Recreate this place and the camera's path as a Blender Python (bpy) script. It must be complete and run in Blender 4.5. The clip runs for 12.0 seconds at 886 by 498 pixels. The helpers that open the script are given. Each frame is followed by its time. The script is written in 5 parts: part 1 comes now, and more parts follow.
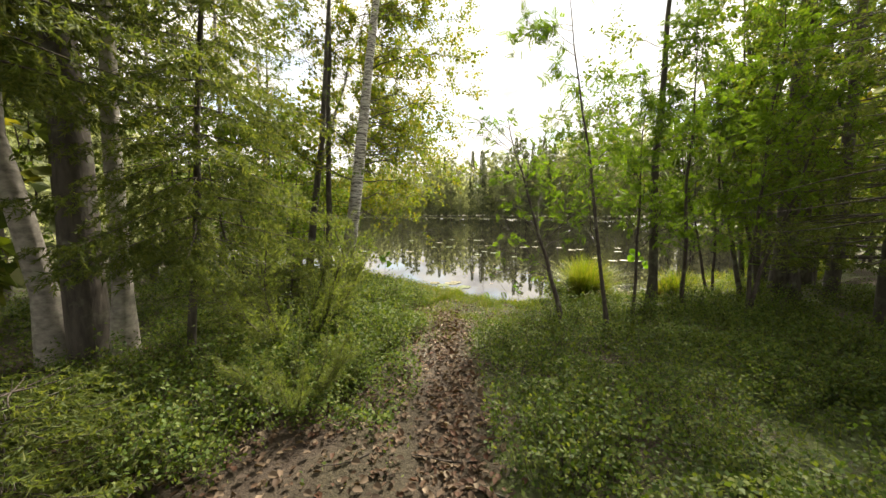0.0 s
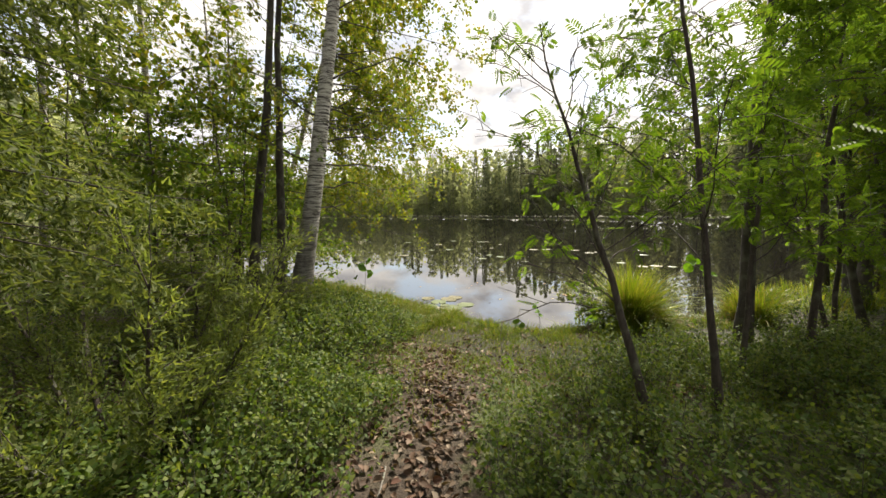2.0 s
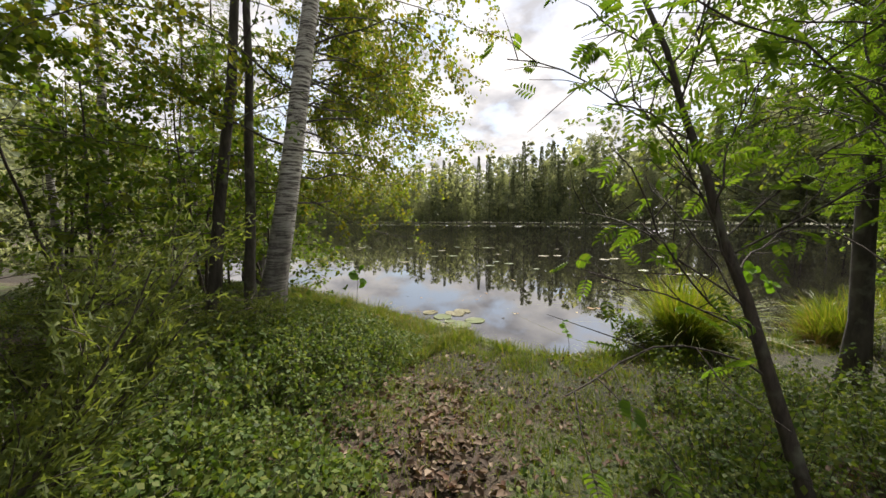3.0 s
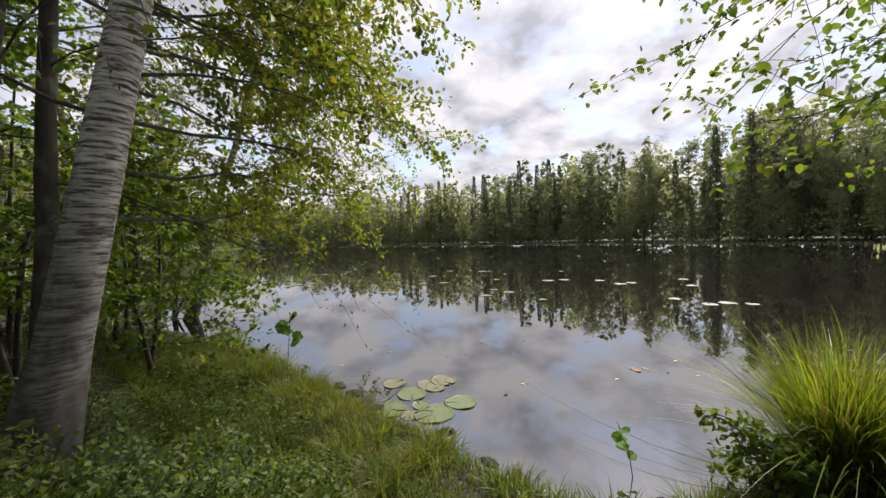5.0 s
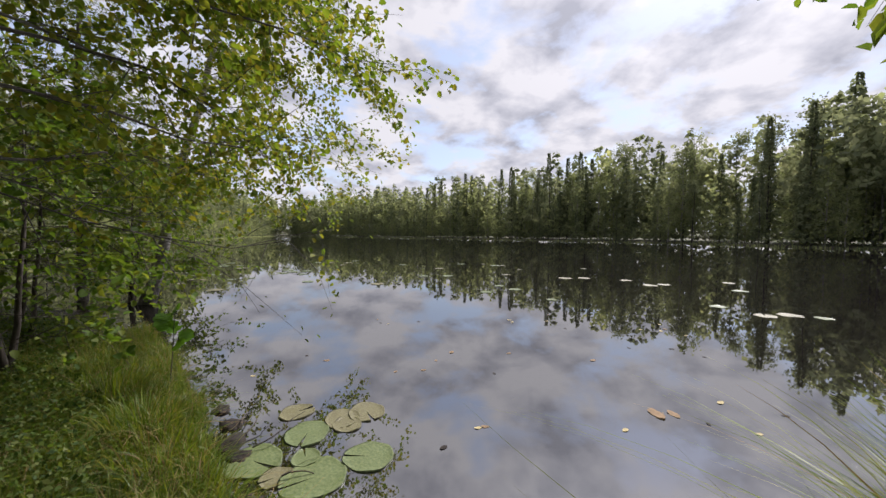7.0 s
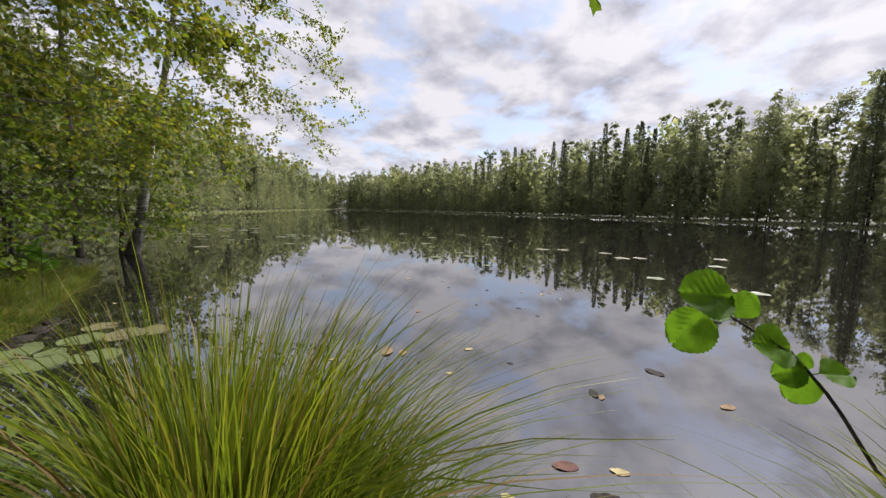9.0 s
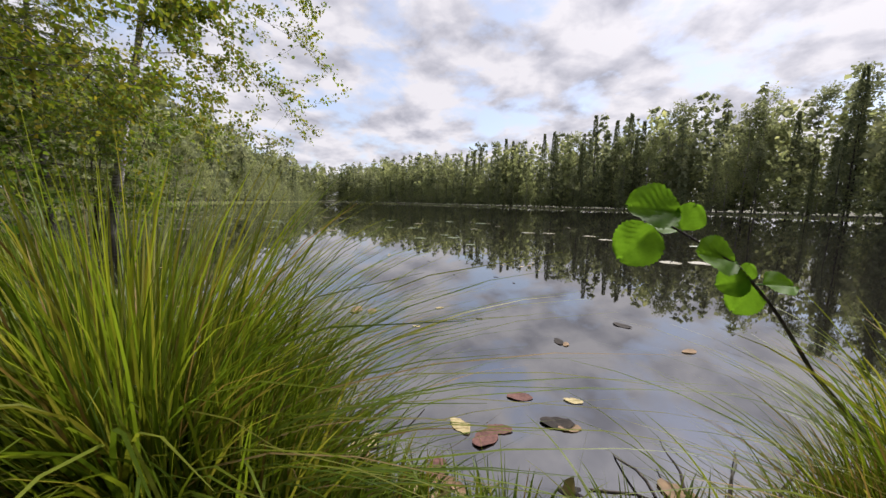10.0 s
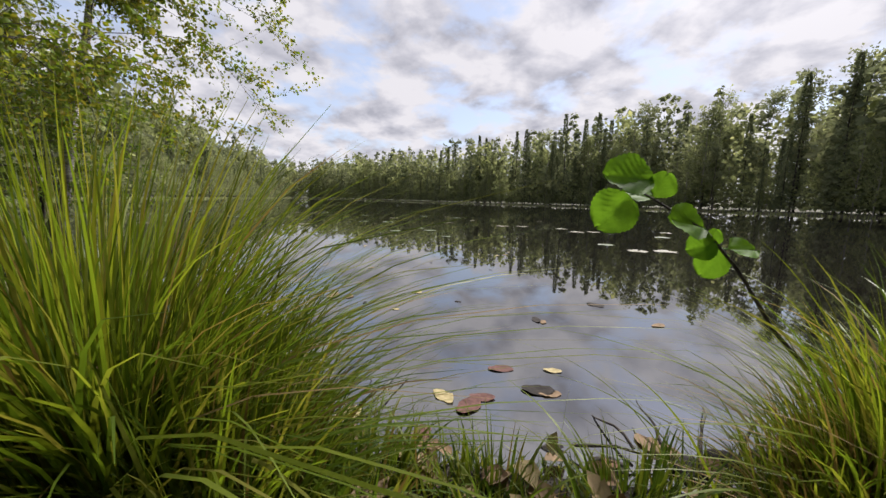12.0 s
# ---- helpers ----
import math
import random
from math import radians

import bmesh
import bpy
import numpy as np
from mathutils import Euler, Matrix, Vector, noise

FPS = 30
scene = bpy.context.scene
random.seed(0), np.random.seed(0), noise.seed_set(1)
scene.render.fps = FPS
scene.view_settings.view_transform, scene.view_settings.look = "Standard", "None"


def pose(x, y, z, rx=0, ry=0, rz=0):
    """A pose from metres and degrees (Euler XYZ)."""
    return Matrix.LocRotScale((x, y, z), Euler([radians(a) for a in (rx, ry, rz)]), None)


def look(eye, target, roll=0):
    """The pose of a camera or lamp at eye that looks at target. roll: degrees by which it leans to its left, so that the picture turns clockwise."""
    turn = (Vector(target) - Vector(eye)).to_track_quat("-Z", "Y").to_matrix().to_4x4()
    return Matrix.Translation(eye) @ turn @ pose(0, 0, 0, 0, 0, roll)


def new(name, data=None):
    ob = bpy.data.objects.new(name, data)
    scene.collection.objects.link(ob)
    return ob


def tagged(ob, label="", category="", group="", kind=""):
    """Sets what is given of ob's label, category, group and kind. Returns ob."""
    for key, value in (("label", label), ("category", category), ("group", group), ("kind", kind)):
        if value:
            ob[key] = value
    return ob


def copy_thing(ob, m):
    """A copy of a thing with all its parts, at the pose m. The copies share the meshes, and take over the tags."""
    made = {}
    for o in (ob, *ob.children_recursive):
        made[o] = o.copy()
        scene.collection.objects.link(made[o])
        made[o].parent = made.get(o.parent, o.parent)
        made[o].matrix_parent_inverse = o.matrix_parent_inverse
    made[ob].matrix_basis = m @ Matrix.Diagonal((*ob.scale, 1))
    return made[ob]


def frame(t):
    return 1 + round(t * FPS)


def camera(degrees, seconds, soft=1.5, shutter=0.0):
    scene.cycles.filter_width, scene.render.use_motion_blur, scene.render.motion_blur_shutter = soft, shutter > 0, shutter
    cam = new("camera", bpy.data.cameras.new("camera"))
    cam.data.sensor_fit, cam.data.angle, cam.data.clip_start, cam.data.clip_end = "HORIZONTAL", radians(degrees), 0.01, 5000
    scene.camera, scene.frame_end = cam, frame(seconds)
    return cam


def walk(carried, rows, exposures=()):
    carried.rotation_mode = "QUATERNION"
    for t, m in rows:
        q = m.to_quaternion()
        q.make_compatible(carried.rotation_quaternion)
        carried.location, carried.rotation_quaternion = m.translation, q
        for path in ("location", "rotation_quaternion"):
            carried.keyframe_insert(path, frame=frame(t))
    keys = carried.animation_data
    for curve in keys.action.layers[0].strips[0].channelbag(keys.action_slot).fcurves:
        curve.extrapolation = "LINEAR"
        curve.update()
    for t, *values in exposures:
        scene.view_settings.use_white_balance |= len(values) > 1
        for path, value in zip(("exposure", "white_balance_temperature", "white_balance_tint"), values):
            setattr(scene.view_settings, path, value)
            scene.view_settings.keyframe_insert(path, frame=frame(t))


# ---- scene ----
cam = camera(103.3, 12.0)
PATH = [
    (0, (-0.011, 0.267, 1.934), (-0.005, 2.554, 1.686), -0.1),
    (0.5, (0.074, 0.84, 1.913), (0.069, 3.125, 1.656), -0.4),
    (1, (0.096, 1.375, 1.9), (0.087, 3.66, 1.642), -0.5),
    (1.5, (0.139, 1.873, 1.855), (0.129, 4.16, 1.607), -0.4),
    (2, (0.152, 2.352, 1.816), (0.139, 4.639, 1.573), -0.3),
    (2.5, (0.067, 2.865, 1.766), (0.048, 5.153, 1.535), -0.2),
    (3, (0.108, 3.417, 1.677), (0.077, 5.708, 1.478), -0.3),
    (3.2, (0.119, 3.629, 1.668), (0.088, 5.922, 1.496), -0.1),
    (5, (0.426, 5.488, 1.688), (0.413, 7.787, 1.625), -1.5),
    (5.5, (0.565, 5.878, 1.683), (0.567, 8.178, 1.623), -1.3),
    (6, (0.83, 6.233, 1.616), (0.819, 8.532, 1.554), -0.8),
    (6.5, (1.052, 6.548, 1.548), (0.984, 8.846, 1.476), -0.3),
    (7, (1.226, 6.85, 1.485), (1.034, 9.14, 1.384), 0.3),
    (7.5, (1.411, 7.031, 1.318), (1.062, 9.299, 1.174), 1.0),
    (7.7, (1.5, 7.05, 1.305), (1.07, 9.3, 1.082), 1.6),
    (8.5, (2.95, 6.97, 1.29), (2.45, 9.21, 1.04), 1.35),
    (9.3, (4.116, 7.165, 1.144), (3.558, 9.38, 0.874), 1.1),
    (9.5, (4.104, 7.159, 1.05), (3.565, 9.377, 0.771), 1.3),
    (10, (4.094, 7.15, 0.93), (3.605, 9.377, 0.627), 1.3),
    (10.5, (4.122, 7.148, 0.864), (3.692, 9.385, 0.549), 1.5),
    (11, (4.082, 7.139, 0.835), (3.707, 9.385, 0.515), 1.7),
    (11.5, (4.069, 7.142, 0.823), (3.728, 9.394, 0.503), 1.7),
    (12, (4.068, 7.138, 0.817), (3.744, 9.393, 0.498), 1.4),
]
EXPOSURES = [(0.0, 1.75, 7400, 9), (1.5, 1.5, 7200, 10), (3.0, 1.1, 6700, 13), (5.0, 0.8, 6300, 17), (7.5, 0.65, 6100, 18), (9.5, 0.7, 6200, 18), (12.0, 0.65, 6200, 17)]
walk(cam, [(t, look(eye, target, roll)) for t, eye, target, roll in PATH], EXPOSURES)

# ---- sky and sun ----
SUN_BEARING, SUN_HEIGHT = 34.0, 47.0     # degrees to the right of ahead, degrees up


def build_sky():
    world = bpy.data.worlds.new("sky")
    scene.world = world
    world.use_nodes = True
    nt = world.node_tree
    nt.nodes.clear()
    N, L = nt.nodes.new, nt.links.new
    out, bg = N("ShaderNodeOutputWorld"), N("ShaderNodeBackground")
    sky = N("ShaderNodeTexSky")
    sky.sky_type, sky.sun_disc = "NISHITA", False
    sky.sun_elevation, sky.sun_rotation = radians(SUN_HEIGHT), radians(SUN_BEARING)
    co, sep = N("ShaderNodeTexCoord"), N("ShaderNodeSeparateXYZ")
    L(co.outputs["Generated"], sep.inputs[0])

    def math_node(op, a, b=None, clamp=False):
        n = N("ShaderNodeMath")
        n.operation, n.use_clamp = op, clamp
        for i, v in enumerate((a, b)):
            if v is None:
                continue
            if isinstance(v, (int, float)):
                n.inputs[i].default_value = v
            else:
                L(v, n.inputs[i])
        return n.outputs[0]

    up = math_node("ADD", math_node("MAXIMUM", sep.outputs["Z"], 0.0), 0.3)
    cx, cy = math_node("DIVIDE", sep.outputs["X"], up), math_node("DIVIDE", sep.outputs["Y"], up)
    comb = N("ShaderNodeCombineXYZ")
    L(cx, comb.inputs[0]), L(cy, comb.inputs[1])

    def cloud(scale, detail, distort, off, rough=0.55):
        shift, n = N("ShaderNodeVectorMath"), N("ShaderNodeTexNoise")
        shift.inputs[1].default_value = off
        L(comb.outputs[0], shift.inputs[0]), L(shift.outputs[0], n.inputs["Vector"])
        n.inputs["Scale"].default_value, n.inputs["Detail"].default_value = scale, detail
        n.inputs["Distortion"].default_value, n.inputs["Roughness"].default_value = distort, rough
        return n.outputs[0]

    def ramp(fac, stops):
        r = N("ShaderNodeValToRGB")
        L(fac, r.inputs[0])
        e = r.color_ramp.elements
        while len(e) < len(stops):
            e.new(0.5)
        for el, (p, c) in zip(e, stops):
            el.position, el.color = p, (*c, 1) if not isinstance(c, float) else (c, c, c, 1)
        return r.outputs[0]

    cover = ramp(cloud(2.9, 10, 0.2, (3.1, 0.4, 0), 0.58), [(0.37, 0.0), (0.5, 1.0)])
    body = ramp(cloud(4.6, 10, 0.12, (7.7, 2.3, 0), 0.53), [(0.34, (0.6, 0.61, 0.65)), (0.46, (0.86, 0.86, 0.88)), (0.58, (1.14, 1.12, 1.09))])
    glow = N("ShaderNodeVectorMath")
    glow.operation = "DOT_PRODUCT"
    b, h = radians(SUN_BEARING), radians(SUN_HEIGHT)
    glow.inputs[1].default_value = (math.sin(b) * math.cos(h), math.cos(b) * math.cos(h), math.sin(h))
    L(co.outputs["Generated"], glow.inputs[0])
    near = math_node("POWER", math_node("MAXIMUM", glow.outputs["Value"], 0.0), 14.0)
    gain = math_node("ADD", math_node("MULTIPLY", near, 3.2), 5.5)
    lit = N("ShaderNodeVectorMath")
    lit.operation = "SCALE"
    L(body, lit.inputs[0]), L(gain, lit.inputs["Scale"])
    blue = N("ShaderNodeVectorMath")
    blue.operation = "MULTIPLY_ADD"
    blue.inputs[1].default_value, blue.inputs[2].default_value = (0.6, 0.6, 0.6), (2.7, 2.95, 3.2)
    L(sky.outputs[0], blue.inputs[0])
    mix = N("ShaderNodeMix")
    mix.data_type = "RGBA"
    L(cover, mix.inputs["Factor"]), L(blue.outputs[0], mix.inputs["A"]), L(lit.outputs[0], mix.inputs["B"])
    bg.inputs["Strength"].default_value = 0.086
    L(mix.outputs["Result"], bg.inputs["Color"]), L(bg.outputs[0], out.inputs[0])


build_sky()
sun = new("sun", bpy.data.lights.new("sun", "SUN"))
sun.data.energy, sun.data.angle, sun.data.color = 4.8, radians(9), (1.0, 0.95, 0.86)
b, h = radians(SUN_BEARING), radians(SUN_HEIGHT)
sun.matrix_world = look((math.sin(b) * math.cos(h) * 50, math.cos(b) * math.cos(h) * 50, math.sin(h) * 50), (0, 0, 0))

# ---- materials ----
def nodes_of(name):
    m = bpy.data.materials.new(name)
    m.use_nodes = True
    nt = m.node_tree
    return m, nt, nt.nodes["Principled BSDF"], nt.nodes["Material Output"]


def colour_ramp(nt, fac, stops):
    r = nt.nodes.new("ShaderNodeValToRGB")
    nt.links.new(fac, r.inputs[0])
    e = r.color_ramp.elements
    while len(e) < len(stops):
        e.new(0.5)
    for el, (p, c) in zip(e, stops):
        el.position, el.color = p, (*c, 1)
    return r.outputs[0]


def noise_of(nt, scale, detail=5.0, stretch=None, rough=0.55, coord="Object"):
    co, n = nt.nodes.new("ShaderNodeTexCoord"), nt.nodes.new("ShaderNodeTexNoise")
    n.inputs["Scale"].default_value, n.inputs["Detail"].default_value, n.inputs["Roughness"].default_value = scale, detail, rough
    if stretch:
        mp = nt.nodes.new("ShaderNodeMapping")
        mp.inputs["Scale"].default_value = stretch
        nt.links.new(co.outputs[coord], mp.inputs[0]), nt.links.new(mp.outputs[0], n.inputs["Vector"])
    else:
        nt.links.new(co.outputs[coord], n.inputs["Vector"])
    return n.outputs[0]


def mix_colour(nt, fac, a, b):
    m = nt.nodes.new("ShaderNodeMix")
    m.data_type = "RGBA"
    for key, v in (("Factor", fac), ("A", a), ("B", b)):
        if isinstance(v, tuple):
            m.inputs[key].default_value = (*v, 1)
        elif isinstance(v, float):
            m.inputs[key].default_value = v
        else:
            nt.links.new(v, m.inputs[key])
    return m.outputs["Result"]


def bump_of(nt, bsdf, height, strength, distance=0.01):
    bp = nt.nodes.new("ShaderNodeBump")
    bp.inputs["Strength"].default_value, bp.inputs["Distance"].default_value = strength, distance
    nt.links.new(height, bp.inputs["Height"]), nt.links.new(bp.outputs[0], bsdf.inputs["Normal"])


def leaf_material(name, colours, through_light=0.45, rough=0.6, patch=3.0, glow=(1.75, 1.7, 0.75)):
    """Leaves that differ one from another, and let light through."""
    m, nt, bsdf, out = nodes_of(name)
    g = nt.nodes.new("ShaderNodeNewGeometry")
    n = len(colours)
    col = colour_ramp(nt, g.outputs["Random Per Island"], [(i / max(1, n - 1), c) for i, c in enumerate(colours)])
    big = colour_ramp(nt, noise_of(nt, patch, 3), [(0.3, (0.72, 0.75, 0.7)), (0.7, (1.12, 1.1, 1.0))])
    mul = nt.nodes.new("ShaderNodeVectorMath")
    mul.operation = "MULTIPLY"
    nt.links.new(col, mul.inputs[0]), nt.links.new(big, mul.inputs[1])
    nt.links.new(mul.outputs[0], bsdf.inputs["Base Color"])
    bsdf.inputs["Roughness"].default_value = rough
    bsdf.inputs["Specular IOR Level"].default_value = 0.22
    tr, mx, warm = nt.nodes.new("ShaderNodeBsdfTranslucent"), nt.nodes.new("ShaderNodeMixShader"), nt.nodes.new("ShaderNodeVectorMath")
    warm.operation = "MULTIPLY"
    warm.inputs[1].default_value = glow
    nt.links.new(mul.outputs[0], warm.inputs[0]), nt.links.new(warm.outputs[0], tr.inputs["Color"])
    mx.inputs[0].default_value = through_light
    nt.links.new(bsdf.outputs[0], mx.inputs[1]), nt.links.new(tr.outputs[0], mx.inputs[2]), nt.links.new(mx.outputs[0], out.inputs[0])
    return m


def bark_material(name, dark, light, scale=14.0, stretch=(1, 1, 0.25), bump=0.6):
    m, nt, bsdf, out = nodes_of(name)
    f = noise_of(nt, scale, 8, stretch, 0.65)
    lichen = colour_ramp(nt, noise_of(nt, 5.0, 4), [(0.55, (0, 0, 0)), (0.72, (1, 1, 1))])
    col = colour_ramp(nt, f, [(0.3, dark), (0.7, light)])
    nt.links.new(mix_colour(nt, lichen, col, tuple(0.6 * a + 0.4 * b for a, b in zip(light, (0.2, 0.24, 0.16)))), bsdf.inputs["Base Color"])
    bsdf.inputs["Roughness"].default_value = 0.9
    bump_of(nt, bsdf, f, bump, 0.02)
    return m


def birch_bark(name):
    m, nt, bsdf, out = nodes_of(name)
    rings = noise_of(nt, 4.2, 7, (1.3, 1.3, 10.0), 0.72)
    marks = colour_ramp(nt, rings, [(0.41, (0.025, 0.022, 0.022)), (0.465, (0.16, 0.14, 0.13)), (0.52, (0.4, 0.38, 0.35)), (0.72, (0.66, 0.65, 0.61))])
    co, sep, mr = nt.nodes.new("ShaderNodeTexCoord"), nt.nodes.new("ShaderNodeSeparateXYZ"), nt.nodes.new("ShaderNodeMapRange")
    nt.links.new(co.outputs["Object"], sep.inputs[0])
    add = nt.nodes.new("ShaderNodeMath")
    add.operation = "MULTIPLY_ADD"
    add.inputs[1].default_value = 2.6
    nt.links.new(noise_of(nt, 3.2, 6), add.inputs[0]), nt.links.new(sep.outputs["Z"], add.inputs[2])
    mr.inputs["From Min"].default_value, mr.inputs["From Max"].default_value = 1.9, 3.6
    nt.links.new(add.outputs[0], mr.inputs["Value"])
    cork = colour_ramp(nt, noise_of(nt, 16.0, 7, (1, 1, 0.3)), [(0.3, (0.02, 0.018, 0.016)), (0.7, (0.11, 0.1, 0.09))])
    nt.links.new(mix_colour(nt, mr.outputs[0], cork, marks), bsdf.inputs["Base Color"])
    bsdf.inputs["Roughness"].default_value = 0.75
    bump_of(nt, bsdf, rings, 0.4, 0.01)
    return m


def ground_material():
    """Forest floor: moss and turf, a trodden path of brown litter, wet peat at the water."""
    m, nt, bsdf, out = nodes_of("forest_floor")
    g, sep = nt.nodes.new("ShaderNodeNewGeometry"), nt.nodes.new("ShaderNodeSeparateXYZ")
    nt.links.new(g.outputs["Position"], sep.inputs[0])

    def mth(op, a, b, clamp=False):
        n = nt.nodes.new("ShaderNodeMath")
        n.operation, n.use_clamp = op, clamp
        for i, v in enumerate((a, b)):
            if isinstance(v, (int, float)):
                n.inputs[i].default_value = v
            else:
                nt.links.new(v, n.inputs[i])
        return n.outputs[0]

    fine, mid, big = noise_of(nt, 55.0, 8, rough=0.7), noise_of(nt, 9.0, 7, rough=0.65), noise_of(nt, 0.9, 5)
    moss = colour_ramp(nt, mid, [(0.3, (0.022, 0.03, 0.008)), (0.5, (0.055, 0.075, 0.018)), (0.72, (0.11, 0.13, 0.035))])
    litter = colour_ramp(nt, fine, [(0.28, (0.018, 0.013, 0.009)), (0.5, (0.048, 0.033, 0.022)), (0.75, (0.1, 0.072, 0.05))])
    patch = colour_ramp(nt, big, [(0.42, (0, 0, 0)), (0.56, (1, 1, 1))])
    base = mix_colour(nt, patch, moss, litter)
    off = mth("ABSOLUTE", mth("ADD", mth("SUBTRACT", sep.outputs["X"], 0.08), mth("MULTIPLY", mth("SUBTRACT", mid, 0.5), 0.6)), 0)
    width = mth("ADD", 0.17, mth("MULTIPLY", mth("MAXIMUM", mth("SUBTRACT", sep.outputs["Y"], 4.6), 0), 0.2))
    side = mth("SUBTRACT", 1.0, mth("DIVIDE", mth("SUBTRACT", off, width), 0.16), True)
    along = mth("DIVIDE", mth("SUBTRACT", 6.7, sep.outputs["Y"]), 1.0, True)
    trod = mth("MULTIPLY", mth("MULTIPLY", side, along), 0.92)
    base = mix_colour(nt, trod, base, litter)
    west = mth("DIVIDE", mth("ADD", mth("SUBTRACT", 0.3, sep.outputs["X"]), mth("SUBTRACT", mid, 0.5)), 0.35, True)
    shady = mth("MULTIPLY", mth("MULTIPLY", west, mth("DIVIDE", mth("SUBTRACT", 5.2, sep.outputs["Y"]), 1.2, True)), 0.85)
    base = mix_colour(nt, shady, base, litter)
    wet = mth("DIVIDE", mth("SUBTRACT", 0.05, sep.outputs["Z"]), 0.06, True)
    base = mix_colour(nt, wet, base, (0.018, 0.013, 0.009))
    nt.links.new(base, bsdf.inputs["Base Color"])
    bsdf.inputs["Roughness"].default_value = 0.92
    bump_of(nt, bsdf, mth("ADD", fine, mth("MULTIPLY", mid, 2.0)), 0.8, 0.03)
    return m


def water_material():
    m, nt, bsdf, out = nodes_of("lake_water")
    bsdf.inputs["Base Color"].default_value = (0.010, 0.009, 0.008, 1)
    bsdf.inputs["Roughness"].default_value = 0.015
    bsdf.inputs["IOR"].default_value = 3.3
    n = noise_of(nt, 2.2, 4, (1.0, 0.6, 1.0), 0.5)
    bump_of(nt, bsdf, n, 0.035, 0.02)
    return m


def plain(name, a, b, scale=20.0, rough=0.8, bump=0.2, shine=0.3):
    m, nt, bsdf, out = nodes_of(name)
    f = noise_of(nt, scale, 6)
    nt.links.new(colour_ramp(nt, f, [(0.3, a), (0.7, b)]), bsdf.inputs["Base Color"])
    bsdf.inputs["Roughness"].default_value, bsdf.inputs["Specular IOR Level"].default_value = rough, shine
    bump_of(nt, bsdf, f, bump, 0.01)
    return m


BIRCH_BARK = birch_bark("birch_bark")
DARK_BARK = bark_material("dark_bark", (0.018, 0.015, 0.012), (0.085, 0.072, 0.06))
GREY_BARK = bark_material("grey_bark", (0.07, 0.064, 0.055), (0.22, 0.2, 0.175), 22)
PALE_BARK = bark_material("pale_bark", (0.09, 0.08, 0.07), (0.34, 0.315, 0.275), 9, (1, 1, 1.6))
TWIG_BARK = bark_material("twig_bark", (0.02, 0.016, 0.013), (0.075, 0.058, 0.047), 40)
BIRCH_LEAF = leaf_material("birch_leaf", [(0.075, 0.12, 0.016), (0.115, 0.165, 0.021), (0.155, 0.19, 0.025), (0.205, 0.18, 0.03), (0.085, 0.135, 0.018)], 0.45)
ROWAN_LEAF = leaf_material("rowan_leaf", [(0.065, 0.122, 0.016), (0.088, 0.16, 0.02), (0.125, 0.185, 0.026)], 0.5)
ALDER_LEAF = leaf_material("alder_leaf", [(0.052, 0.094, 0.015), (0.08, 0.135, 0.02), (0.105, 0.155, 0.024), (0.14, 0.155, 0.03)], 0.46)
SPRUCE_LEAF = leaf_material("spruce_needles", [(0.048, 0.07, 0.022), (0.078, 0.106, 0.031), (0.125, 0.138, 0.045)], 0.5, 0.6)
JUNIPER_LEAF = leaf_material("juniper_needles", [(0.065, 0.09, 0.03), (0.095, 0.125, 0.04), (0.135, 0.155, 0.052)], 0.52, 0.6)
BILBERRY_LEAF = leaf_material("bilberry_leaf", [(0.03, 0.055, 0.013), (0.055, 0.095, 0.019), (0.095, 0.135, 0.026), (0.135, 0.155, 0.045)], 0.4)
GRASS = leaf_material("green_grass", [(0.05, 0.088, 0.014), (0.085, 0.132, 0.018), (0.125, 0.16, 0.023), (0.175, 0.165, 0.045)], 0.4, 0.45)
SEDGE = leaf_material("yellow_green_sedge", [(0.068, 0.11, 0.012), (0.11, 0.16, 0.016), (0.155, 0.19, 0.022), (0.19, 0.175, 0.045)], 0.5, 0.42)
STRAW = leaf_material("dry_sedge", [(0.20, 0.14, 0.07), (0.28, 0.2, 0.1), (0.13, 0.085, 0.045)], 0.3, 0.7)
LITTER = leaf_material("fallen_leaves", [(0.035, 0.022, 0.015), (0.075, 0.047, 0.032), (0.12, 0.086, 0.062), (0.075, 0.034, 0.022), (0.23, 0.18, 0.14)], 0.1, 0.7, 8.0)
FLOAT_LEAF = leaf_material("floating_leaf", [(0.3, 0.24, 0.13), (0.24, 0.17, 0.11), (0.18, 0.1, 0.07)], 0.05, 0.85, 30.0)
RED_LEAF = plain("red_brown_leaf", (0.06, 0.025, 0.02), (0.16, 0.075, 0.06), 60, 0.8)
YELLOW_LEAF = plain("yellow_leaf", (0.26, 0.21, 0.09), (0.44, 0.37, 0.2), 60, 0.8)
PAD_MAT = plain("lily_pad_green", (0.06, 0.085, 0.03), (0.15, 0.175, 0.075), 9, 0.42, 0.3)
PAD_OLD = plain("lily_pad_worn", (0.06, 0.05, 0.025), (0.2, 0.19, 0.095), 11, 0.5, 0.6)
PEAT = plain("wet_peat", (0.006, 0.005, 0.004), (0.03, 0.022, 0.016), 30, 0.85, 0.9)
# Far foliage is paled and greyed: haze over the lake put into the colours.
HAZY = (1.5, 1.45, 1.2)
FAR_SPRUCE = leaf_material("hazed_spruce_foliage", [(0.105, 0.125, 0.08), (0.148, 0.17, 0.104), (0.195, 0.212, 0.13)], 0.5, 0.9, 0.12, HAZY)
